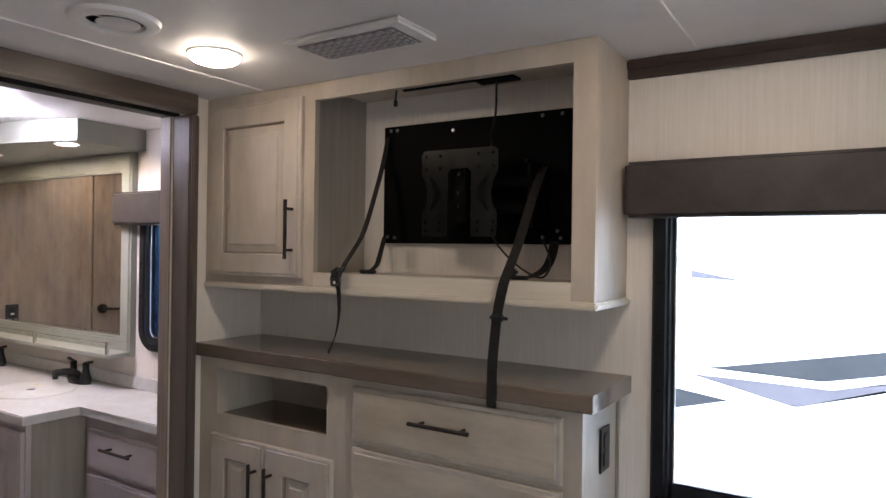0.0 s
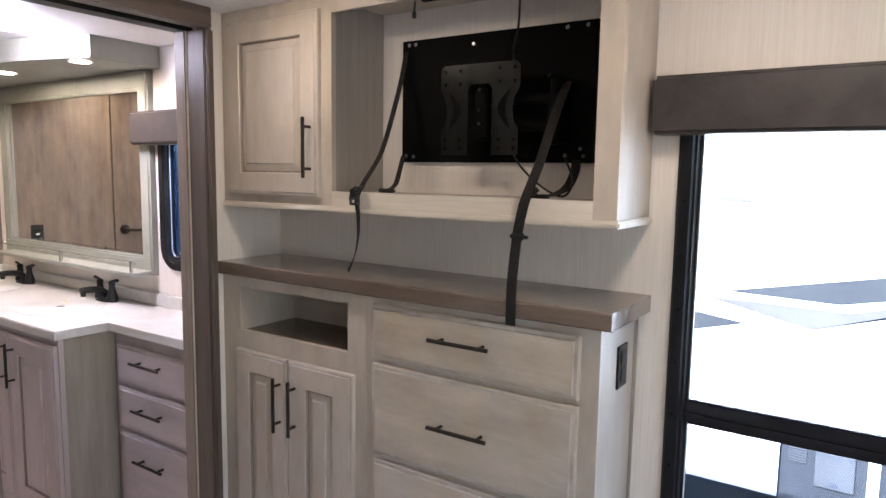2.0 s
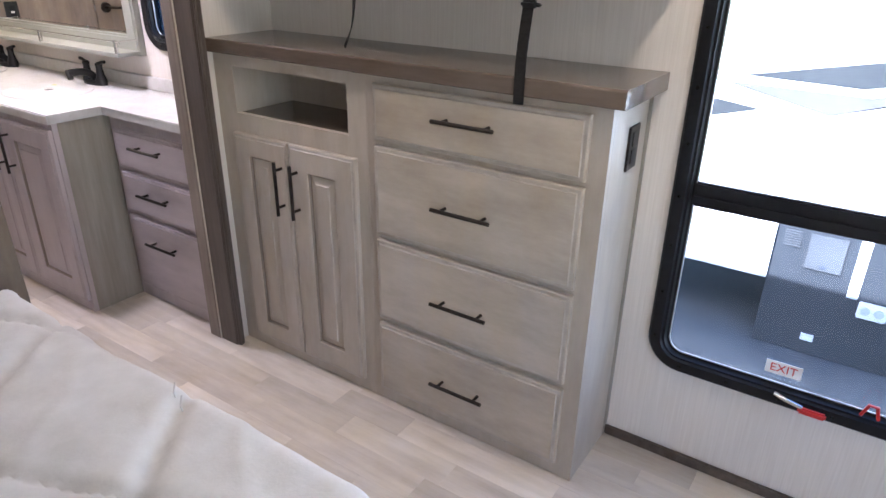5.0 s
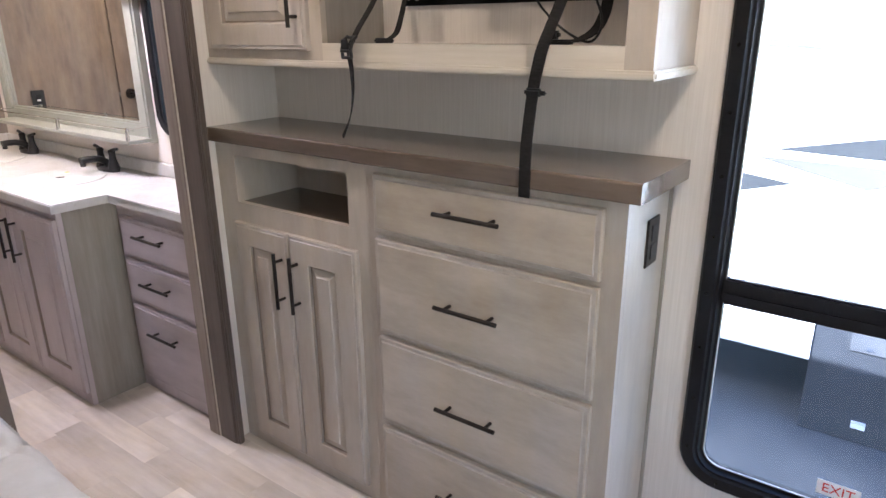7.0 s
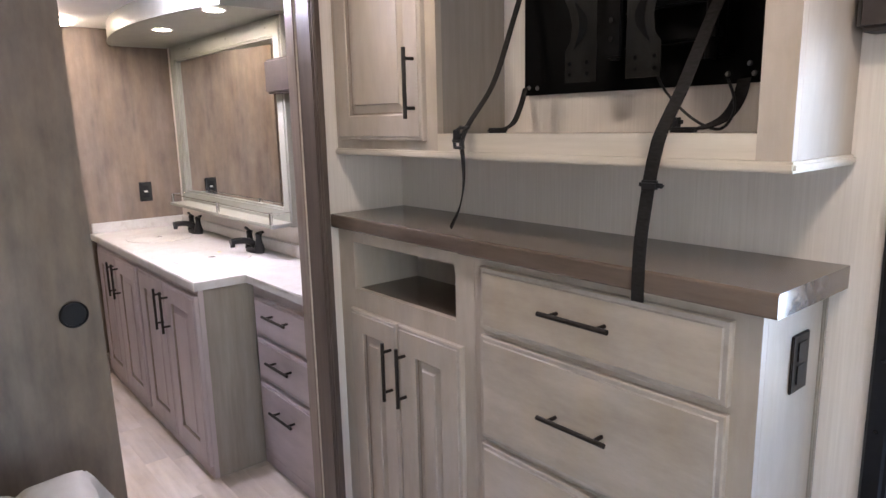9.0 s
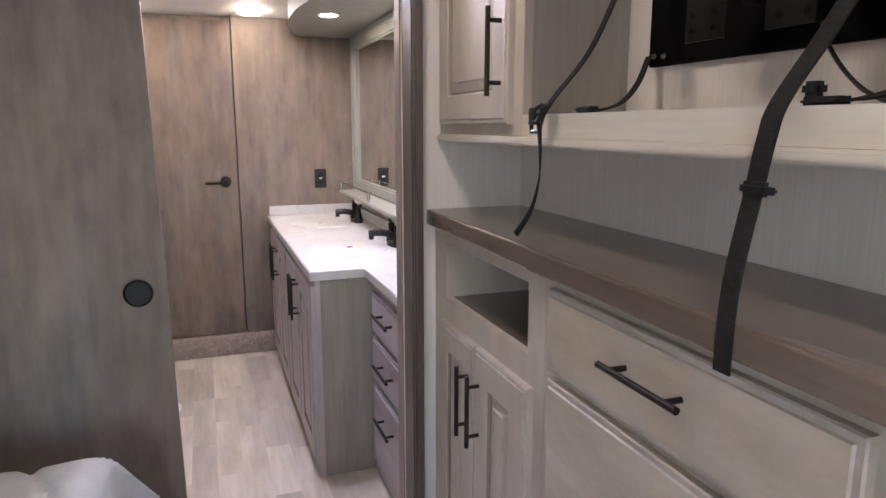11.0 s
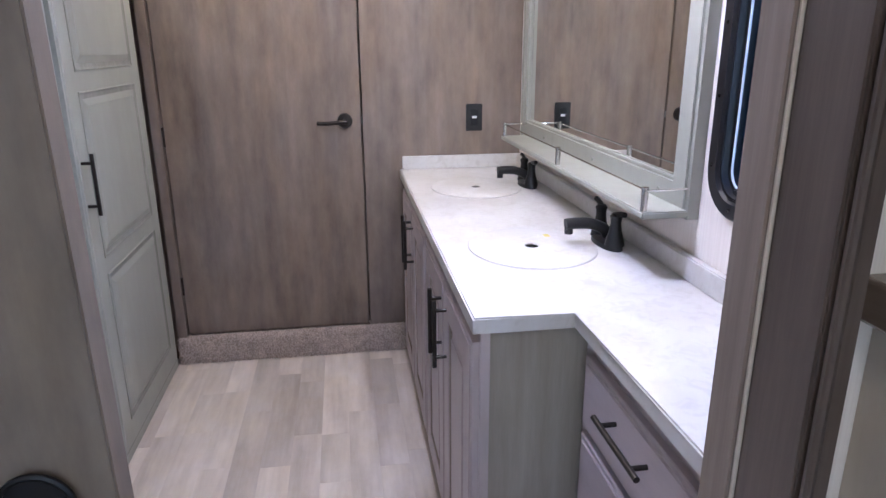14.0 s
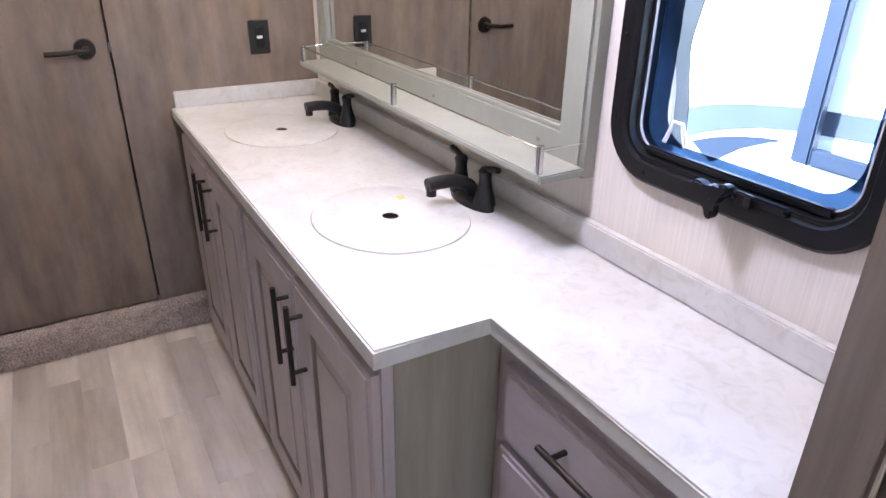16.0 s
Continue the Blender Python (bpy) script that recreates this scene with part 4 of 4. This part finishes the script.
part("spout", bm, black_metal, fa, smooth=True)
copy_thing(fa, Matrix.Translation((-3.608, FYY, CT)))

# ---- mirror with shelf ----
mir = thing("vanity_mirror", (-3.22, WALL - 0.02, 0.98), "large mirror in a sage-painted frame with railed shelf", "mirror")
MX0, MX1, MZ0, MZ1 = -3.935, -2.518, 0.978, 1.888
IX0, IX1, IZ0, IZ1 = -3.865, -2.596, 1.050, 1.812
bm = bmesh.new()
for a in ((MX0, IX0, MZ0, MZ1), (IX1, MX1, MZ0, MZ1), (IX0, IX1, MZ0, IZ0), (IX0, IX1, IZ1, MZ1)):
    box(a[0], a[1], WALL - 0.028, WALL - 0.0008, a[2], a[3], bm=bm)
for a in ((MX0 + 0.012, MX0 + 0.026, MZ0 + 0.012, MZ1 - 0.012), (MX1 - 0.026, MX1 - 0.012, MZ0 + 0.012, MZ1 - 0.012), (MX0 + 0.026, MX1 - 0.026, MZ1 - 0.026, MZ1 - 0.012)):
    box(a[0], a[1], WALL - 0.033, WALL - 0.0282, a[2], a[3], 0.002, bm=bm)
part("frame", bm, sage, mir)
bm = bmesh.new()
for a in ((IX0, IX0 + 0.010, IZ0, IZ1), (IX1 - 0.010, IX1, IZ0, IZ1), (IX0 + 0.010, IX1 - 0.010, IZ0, IZ0 + 0.010), (IX0 + 0.010, IX1 - 0.010, IZ1 - 0.010, IZ1)):
    box(a[0], a[1], WALL - 0.022, WALL - 0.011, a[2], a[3], 0.002, bm=bm)
part("inner_bead", bm, sage, mir)
part("mirror_glass", box(IX0, IX1, WALL - 0.010, WALL - 0.002, IZ0, IZ1), mirror_mat, mir, "silvered mirror glass")
SH0, SH1 = -3.842, -2.514
part("shelf", box(SH0, SH1, 2.420, WALL - 0.0285, 0.984, 1.000, 0.003), sage, mir)
for x in (SH0 + 0.020, -3.138, SH1 - 0.018):
    part("rail_post", rod((x, 2.430, 1.0), (x, 2.430, 1.053), 0.0078), chrome, mir, smooth=True)
tb = tube([(SH0 + 0.010, WALL - 0.03, 1.048), (SH0 + 0.010, 2.430, 1.046), (SH1 - 0.010, 2.430, 1.046), (SH1 - 0.010, WALL - 0.03, 1.048)], 0.0028, 8)
part("rail", tb, chrome, mir, smooth=True)
bm = bmesh.new()
for x in (-3.6, -3.1, -2.66):
    rod((x, WALL - 0.0285, 1.848), (x, WALL - 0.031, 1.848), 0.005, bm=bm)
    rod((x, WALL - 0.0285, 1.02), (x, WALL - 0.031, 1.02), 0.005, bm=bm)
tagged(part("screw_cap", bm, sage_glaze, mir), kind="stuff")

# ---- light soffit over the vanity ----
sof = thing("light_soffit", (-3.2, 2.4, 1.89), "sage-painted bow-fronted light soffit with two downlights", "soffit")
bm = bmesh.new()
N = 24
front = []
for k in range(N + 1):
    t = k / N
    x = -2.462 + t * (ENDX + 0.001 + 2.462)
    front.append((x, 2.250 - 0.140 * max(math.sin(math.pi * t), 0.0) ** 0.7))
pts = front + [(ENDX + 0.001, WALL - 0.001), (-2.462, WALL - 0.001)]
for z in (1.892, CEIL - 0.0008):
    f = [bm.verts.new((x, y, z)) for x, y in pts]
    bm.faces.new(f)
bm.verts.ensure_lookup_table()
n = len(pts)
for k in range(n):
    bm.faces.new((bm.verts[k], bm.verts[(k + 1) % n], bm.verts[n + (k + 1) % n], bm.verts[n + k]))
part("fascia", bm, sage, sof)
part("edge_bead", tube([(x, y - 0.001, 1.894) for x, y in front], 0.004, 8), sage, sof, smooth=True)
for x in (-3.24, -2.585):
    e = thing("downlight", (x, 2.275, 1.892), "lit round downlight in the soffit", "downlight", "soffit downlights")
    part("trim_ring", lathe([(0.036, -0.003), (0.046, -0.005), (0.049, -0.0005)], (x, 2.275, 1.892), 28, caps=False), trim_white, e, smooth=True)
    part("lens", lathe([(0.0, -0.002), (0.0355, -0.0025)], (x, 2.275, 1.892), 28), glow_soffit, e, "lit lens")

# ---- outlet on the end wall ----
e = thing("wall_outlet", (ENDX, 2.346, 1.0), "black outlet with white test button on the end wall", "outlet")
part("cover_plate", box(ENDX + 0.0005, ENDX + 0.006, 2.310, 2.382, 0.997, 1.112, 0.002), black_metal, e)
part("socket_face", box(ENDX + 0.0062, ENDX + 0.009, 2.329, 2.363, 1.020, 1.089, 0.002), window_black, e)
part("button", box(ENDX + 0.0092, ENDX + 0.011, 2.336, 2.356, 1.051, 1.061, 0.001), trim_white, e, "white test button")

# ---- linen cabinet ----
LY = 1.008
lin = thing("linen_cabinet", (-3.58, 0.8, 0), "tall sage-painted linen cabinet with panelled door", "cabinet")
part("carcass", box(-3.986, -3.165, 0.30, LY - 0.02, 0, CEIL - 0.001), sage, lin)
part("face_frame", box(-3.986, -3.165, LY - 0.0195, LY, 0, CEIL - 0.001), sage, lin)
ld = part("door", relief(-3.930, -3.205, 0.055, 1.930, [(0, 0), (0, 0.013), (0.004, 0.0155), (0.010, 0.0155), (0.013, 0.018)], lambda u, v, w: (u, LY + w, v), dark=(2,)), [sage, sage_glaze], lin)
for z0, z1 in ((0.150, 0.670), (0.722, 1.228), (1.285, 1.865)):
    part("panel", relief(-3.838, -3.292, z0, z1, [(0, 0.0005), (0, 0.003), (0.004, 0.0045), (0.010, 0.002), (0.022, 0.001), (0.040, 0.006), (0.043, 0.007)], lambda u, v, w: (u, LY + 0.018 + w, v), dark=(2, 3)), [sage, sage_glaze], ld)
pull(ld, (-3.232, LY + 0.018, 0.965), 0.184, True, (0, 1, 0))

# ---- shower and toilet ----
sh = thing("shower", (-2.8, 0.7, 0), "black-framed glass shower with white pan", "shower")
part("pan", box(-3.163, -2.56, 0.22, 1.000, 0, 0.105, 0.015, seg=3), porcelain, sh, smooth=True)
bm = box(-3.150, -3.105, 0.955, 0.990, 0.106, 1.90, 0.003)
box(-2.62, -2.575, 0.955, 0.990, 0.106, 1.90, 0.003, bm=bm)
box(-3.1045, -2.6205, 0.955, 0.990, 0.106, 0.150, 0.003, bm=bm)
box(-3.1045, -2.6205, 0.955, 0.990, 1.855, 1.90, 0.003, bm=bm)
part("door_frame", bm, window_black, sh)
p = part("glass", box(-3.10, -2.625, 0.968, 0.974, 0.151, 1.854), clear_glass, sh)
p.visible_shadow = False
part("surround", box(-3.163, -2.56, 0.20, 0.2195, 0.0, CEIL - 0.002), porcelain, sh, "white wall surround")
structure("wall_bath_south", box(-3.163, PART - 0.09, 0.12, 0.18, 0, CEIL), wallpaper, "cream papered wall behind the toilet")

to = thing("toilet", (-2.2, 1.2, 0), "white porcelain toilet with closed lid", "toilet")
TX, TY = -2.205, 1.275
part("pedestal", lathe([(0.12, 0.0), (0.125, 0.03), (0.095, 0.12), (0.10, 0.22), (0.15, 0.32), (0.175, 0.385), (0.172, 0.40)], (TX, TY, 0.0), 32, sy=1.3), porcelain, to, smooth=True)
part("seat", lathe([(0.0, 0.401), (0.180, 0.401), (0.185, 0.408), (0.182, 0.416), (0.0, 0.416)], (TX, TY, 0.0), 36, sy=1.38), porcelain, to, smooth=True)
part("lid", lathe([(0.0, 0.4165), (0.182, 0.4165), (0.186, 0.424), (0.180, 0.434), (0.12, 0.439), (0.0, 0.441)], (TX, TY, 0.0), 36, sy=1.40), porcelain, to, smooth=True)
part("tank", box(TX - 0.19, TX + 0.19, 0.86, 1.03, 0.40, 0.76, 0.03, seg=4), porcelain, to, smooth=True)
part("tank_foot", box(TX - 0.12, TX + 0.12, 0.88, 1.10, 0.0, 0.3995, 0.02), porcelain, to, smooth=True)

to.scale = (1.05, 1.05, 1.05)

# ---- carpet pile on the step ----
rp = random.Random(5)
vs, fs = [], []


def tuft(p, out):
    """A short three-sided tuft."""
    a, b = (Vector((0, 1, 0)), Vector((0, 0, 1))) if out.x else (Vector((1, 0, 0)), Vector((0, 1, 0)))
    turn, r, h = rp.random() * 6.28, rp.uniform(0.0022, 0.0042), rp.uniform(0.003, 0.008)
    k = len(vs)
    for t in range(3):
        c, sn = math.cos(turn + t * 2.094) * r, math.sin(turn + t * 2.094) * r
        vs.append(p + a * c + b * sn - out * 0.001)
    vs.append(p + out * h + a * rp.uniform(-0.003, 0.003) + b * rp.uniform(-0.003, 0.003))
    fs.extend(((k, k + 1, k + 3), (k + 1, k + 2, k + 3), (k + 2, k, k + 3)))


for _ in range(9000):
    tuft(Vector((-3.988, rp.uniform(1.016, 2.035), rp.uniform(0.002, 0.108))), Vector((1, 0, 0)))
for _ in range(4500):
    tuft(Vector((rp.uniform(ENDX + 0.004, -3.990), rp.uniform(1.016, 2.035), 0.112)), Vector((0, 0, 1)))
me = bpy.data.meshes.new("carpet_pile")
me.from_pydata([tuple(v) for v in vs], [], fs)
me.materials.append(carpet)
tagged(new("carpet_pile", me), "brown speckled cut carpet pile on the step", "carpet", kind="stuff")

# ---- bed ----
bed = thing("bed", (-0.7, 0.4, 0), "bed with rumpled cream quilted cover", "bed")
BX0, BX1, BY0, BY1, BZ = -1.475, 0.000, -0.62, 1.428, 0.668
part("box_spring", box(BX0 + 0.05, BX1 - 0.05, BY0, BY1 - 0.05, 0.0, 0.42, 0.01), inner_grey, bed)
R, DROP = 0.040, 0.30


def fold(s, width):
    """Arc length s across the top of that width, folding down at both ends: place and drop."""
    def over(q):
        if q <= 0:
            return 0.0, 0.0
        a = q / R
        if a < math.pi / 2:
            return R * math.sin(a), R * (1 - math.cos(a))
        return R, R + q - R * math.pi / 2
    if s < R:
        o, dr = over(R - s)
        return R - o, dr
    if s > width - R:
        o, dr = over(s - (width - R))
        return width - R + o, dr
    return s, 0.0


bm = bmesh.new()
W, D = BX1 - BX0, BY1 - BY0
nu, nv = 190, 230
grid = []
for i in range(nu + 1):
    row = []
    for j in range(nv + 1):
        px, dx = fold(-DROP + (W + 2 * DROP) * i / nu, W)
        py, dy = fold(D * j / nv + DROP * (j / nv), D)
        z = BZ - max(dx, dy) - 0.3 * min(dx, dy)
        p = Vector((BX0 + px, BY0 + py, z))
        # tufting seams: two slanting families, each pulled tight, with soft pillows between
        a, b = (p.x * 0.80 + p.y * 0.60 + 0.13) / 0.36, (p.x * 0.17 - p.y * 0.985 + 0.02 * math.sin(p.x * 9)) / 0.34 + 0.35 * p.x
        ea, eb = abs(a - round(a)), abs(b - round(b))
        q = -0.013 * math.exp(-(ea / 0.045) ** 2) - 0.013 * math.exp(-(eb / 0.045) ** 2) + 0.016 * (min(ea, 0.4) * min(eb, 0.4)) ** 0.5
        q += 0.006 * noise.noise(p * 3.0) + 0.0018 * noise.noise(Vector((p.x * 17, p.y * 14, 2.0)))
        near = math.exp(-(min(ea, eb) / 0.13) ** 2)
        q += near * 0.004 * noise.noise(Vector((p.x * 20 + p.y * 6, p.y * 22 - p.x * 9, 5.0)))
        q += 0.004 * max(0.0, 1 - abs(noise.noise(Vector((p.x * 4 + p.y * 6, p.y * 4 - p.x * 2, 5.0)))) * 5) ** 2
        nrm = Vector((0, 0, 1)) if max(dx, dy) < 0.03 else Vector((-1 if px < W / 2 else 1, 0, 0.2)) if dx >= dy else Vector((0, 1, 0.2))
        flare = 0.55 * min(dx, dy)
        out = Vector((-flare - 0.22 * dx, flare + 0.05 * dy, 0)) if px < W / 2 else Vector((0, 0, 0))
        row.append(bm.verts.new(p + nrm * q + out))
    grid.append(row)
for i in range(nu):
    for j in range(nv):
        bm.faces.new((grid[i][j], grid[i + 1][j], grid[i + 1][j + 1], grid[i][j + 1]))
part("quilt", bm, bedspread, bed, "rumpled cream quilted cover", smooth=True)
for x, y in ((-0.733, 1.374), (-0.775, 1.390)):
    part("tie_thread", tube([(x, y, BZ - 0.004), (x + 0.003, y - 0.004, BZ + 0.012), (x - 0.004, y + 0.006, BZ + 0.026)], 0.0016, 6), bedspread, bed)

# ---- outside ----
GZ = -1.15
structure("ground", box(-200, 200, -200, 200, GZ - 0.2, GZ), surface("pale gravel lot", (0.075, 0.077, 0.08), (0.14, 0.14, 0.138), (1.2, 1.2, 1.2), 0.9, bump=0.4, fine=(30, 30, 30)), "pale gravel and asphalt lot")
nb = thing("travel_trailer", (1.0, 6.6, GZ), "white travel trailer with slate swoosh decals", "trailer")
part("body", box(-1.75, 4.5, 5.5, 7.9, -0.24, 2.5, 0.05, seg=3), gelcoat, nb)
part("lower_body", box(-1.75, -0.243, 5.5, 7.9, -0.635, -0.2405), gelcoat, nb)
# Dark panel down to the ground also paints in the shadow below the trailer.
part("skirt", box(-0.242, 4.5, 5.53, 7.9, -1.145, -0.241), skirt_grey, nb, "dark skirt panel filling the shadow under the trailer")
hatch = part("hatch", box(-0.035, 0.185, 5.515, 5.529, -0.51, -0.262, 0.004), hatch_grey, nb, "grey storage hatch")
part("hatch_lock", box(0.055, 0.095, 5.508, 5.5148, -0.49, -0.465, 0.003), decal_pale, hatch)
for k in range(7):
    part("vent_slat", box(-0.190, -0.085, 5.518, 5.529, -0.375 + k * 0.017, -0.367 + k * 0.017), hatch_grey, nb)
part("white_strip", box(0.250, 0.315, 5.515, 5.529, -0.645, -0.242), gelcoat, nb)
inlet = part("inlet_box", box(0.330, 0.500, 5.505, 5.529, -0.765, -0.650, 0.006), gelcoat, nb, "white double cable inlet")
for x in (0.375, 0.455):
    part("inlet_cap", rod((x, 5.5048, -0.708), (x, 5.496, -0.708), 0.030, 0.026, 18), hatch_pale, inlet, smooth=True)
# Small white scrap low on the dark panel.
part("step_plate", box(0.055, 0.135, 5.50, 5.529, -1.03, -0.99), gelcoat, nb)
part("scuff", box(0.62, 0.72, 5.5235, 5.5298, -0.822, -0.814), hatch_grey, nb)
part("decal", flat([(-0.639, 0.705), (0.034, 0.689), (0.8, 0.86), (1.6, 1.0), (1.6, 1.2), (0.46, 0.922)], 5.4955), decal_slate, nb, "slate swoosh decal")
part("decal", flat([(-0.76, 0.655), (0.09, 0.643), (0.9, 0.83), (0.9, 0.86), (-0.112, 0.51)], 5.4955), decal_mauve, nb, "grey-mauve swoosh decal")
part("decal", flat([(-0.95, 0.56), (-0.50, 0.501), (-0.95, 0.38)], 5.4955), decal_slate, nb, "slate swoosh decal")
part("decal", flat([(-0.75, 1.36), (-0.40, 1.295), (-0.75, 1.31)], 5.4955), decal_mauve, nb, "thin pale decal")
for x in (2.0, 2.9):
    w = part("wheel", rod((x, 5.50, -0.80), (x, 5.75, -0.80), 0.35, sides=28), tyre_rubber, nb, smooth=True)
    part("rim", rod((x, 5.485, -0.80), (x, 5.4995, -0.80), 0.2, sides=24), gelcoat, w)

cp = thing("camper_trailer", (-3.4, 6.2, GZ), "white camper with curved slate bands and awning arm", "trailer")
part("body", box(-4.43, -2.1, 5.0, 7.4, -0.55, 2.3, 0.05, seg=3), gelcoat, cp, smooth=True)
part("front_cap", flat([(-4.77, 0.88), (-4.61, 1.05), (-4.43, 1.21), (-4.20, 1.31), (-4.344, 1.055), (-4.385, 0.826), (-4.35, 0.60), (-4.32, 0.458), (-4.30, 0.20), (-4.43, 0.20), (-4.45, 0.46), (-4.56, 0.70)], 4.992, 0.3), decal_slate, cp, "slate moulded front cap")
part("cap_panel", flat([(-4.765, 0.88), (-4.64, 0.985), (-4.50, 0.80), (-4.43, 0.55), (-4.40, 0.21), (-4.428, 0.21), (-4.45, 0.46), (-4.56, 0.70)], 4.989, 0.002), decal_mauve, cp, "grey-mauve cap panel")
part("band", flat([(-4.336, 0.448), (-4.21, 0.495), (-4.087, 0.53), (-3.907, 0.565), (-3.633, 0.607), (-3.274, 0.634), (-2.6, 0.64), (-2.6, 0.53), (-3.2, 0.52), (-3.627, 0.483), (-3.82, 0.45), (-4.013, 0.396), (-4.16, 0.345), (-4.294, 0.281)], 4.9955), decal_pale, cp, "curved blue-grey band")
part("band", flat([(-4.26, 0.265), (-4.10, 0.33), (-3.95, 0.372), (-3.80, 0.402), (-3.66, 0.42), (-3.75, 0.388), (-3.915, 0.308), (-4.10, 0.17)], 4.9955), decal_dark, cp, "curved slate band")
bm = box(-3.545, -3.445, 4.88, 4.94, 0.36, 2.2, 0.01)
box(-3.444, -2.95, 4.885, 4.935, 0.36, 0.45, 0.01, bm=bm)
part("awning_arm", bm, decal_dark, cp, "slate awning arm")
for x in (-3.8, -3.0):
    part("wheel", rod((x, 5.0, -0.80), (x, 5.25, -0.80), 0.35, sides=28), tyre_rubber, cp, smooth=True)

SX, SY = -23.4, 19.5
sk = thing("skid_loader", (SX, SY, GZ), "white and orange skid loader parked on the lot", "loader")
part("cab", box(SX - 0.75, SX + 0.35, SY - 0.6, SY + 0.6, GZ + 0.55, GZ + 2.0, 0.12, seg=3), hatch_grey, sk, "grey cab")
part("roof", box(SX - 0.85, SX + 0.42, SY - 0.66, SY + 0.66, GZ + 2.0, GZ + 2.1, 0.03), gelcoat, sk)
part("rear_body", box(SX + 0.35, SX + 1.15, SY - 0.6, SY + 0.6, GZ + 0.5, GZ + 1.45, 0.08), orange_paint, sk, "orange engine cover")
part("lift_arm", box(SX - 1.2, SX + 0.95, SY - 0.80, SY - 0.66, GZ + 0.95, GZ + 1.30, 0.03), gelcoat, sk, "white lift arm")
part("bucket", box(SX - 1.95, SX - 1.2, SY - 0.9, SY + 0.9, GZ + 0.05, GZ + 0.55, 0.05), gelcoat, sk)
for x in (SX - 0.55, SX + 0.65):
    w = part("wheel", rod((x, SY - 0.90, GZ + 0.42), (x, SY - 0.62, GZ + 0.42), 0.42, sides=24), tyre_rubber, sk, smooth=True)
    part("rim", rod((x, SY - 0.915, GZ + 0.42), (x, SY - 0.901, GZ + 0.42), 0.24, sides=20), red_plastic, w, "red rim")

# ---- floor planks ----
fl = thing("floor", (-1.0, 1.0, 0), "bleached grey oak plank floor", "floor", kind="structure")
PW = 0.100
stock = {}
for ln in (0.28, 0.40, 0.52, 0.66):
    bm = bmesh.new()
    g, c = 0.0, 0.0005
    lo = [bm.verts.new(p) for p in ((g, g, -0.004), (ln - g, g, -0.004), (ln - g, PW - g, -0.004), (g, PW - g, -0.004))]
    mid = [bm.verts.new(p) for p in ((g, g, -0.0005), (ln - g, g, -0.0005), (ln - g, PW - g, -0.0005), (g, PW - g, -0.0005))]
    hi = [bm.verts.new(p) for p in ((g + c, g + c, 0), (ln - g - c, g + c, 0), (ln - g - c, PW - g - c, 0), (g + c, PW - g - c, 0))]
    bm.faces.new(hi)
    for a, b in ((lo, mid), (mid, hi)):
        for k in range(4):
            bm.faces.new((a[k], a[(k + 1) % 4], b[(k + 1) % 4], b[k]))
    me = bpy.data.meshes.new("plank")
    bm.to_mesh(me)
    bm.free()
    me.materials.append(planks_mat)
    stock[ln] = me
rng = random.Random(11)
rest = bmesh.new()
for r in range(-22, 16):
    yy = WALL - 0.003 - (16 - r) * PW
    x = -4.1 - rng.random() * 0.6
    while x < 1.8:
        ln = rng.choice((0.28, 0.40, 0.40, 0.52, 0.66))
        if yy > 0.6:
            o = new("plank", stock[ln])
            o.location = (x, yy, 0)
            o.parent = fl
            o.matrix_parent_inverse = Matrix.Translation(fl.location).inverted()
        else:
            box(x + 0.001, x + ln - 0.001, yy + 0.001, yy + PW - 0.001, -0.004, 0, bm=rest)
        x += ln
tagged(part("far_planks", rest, planks_mat, fl), kind="stuff")
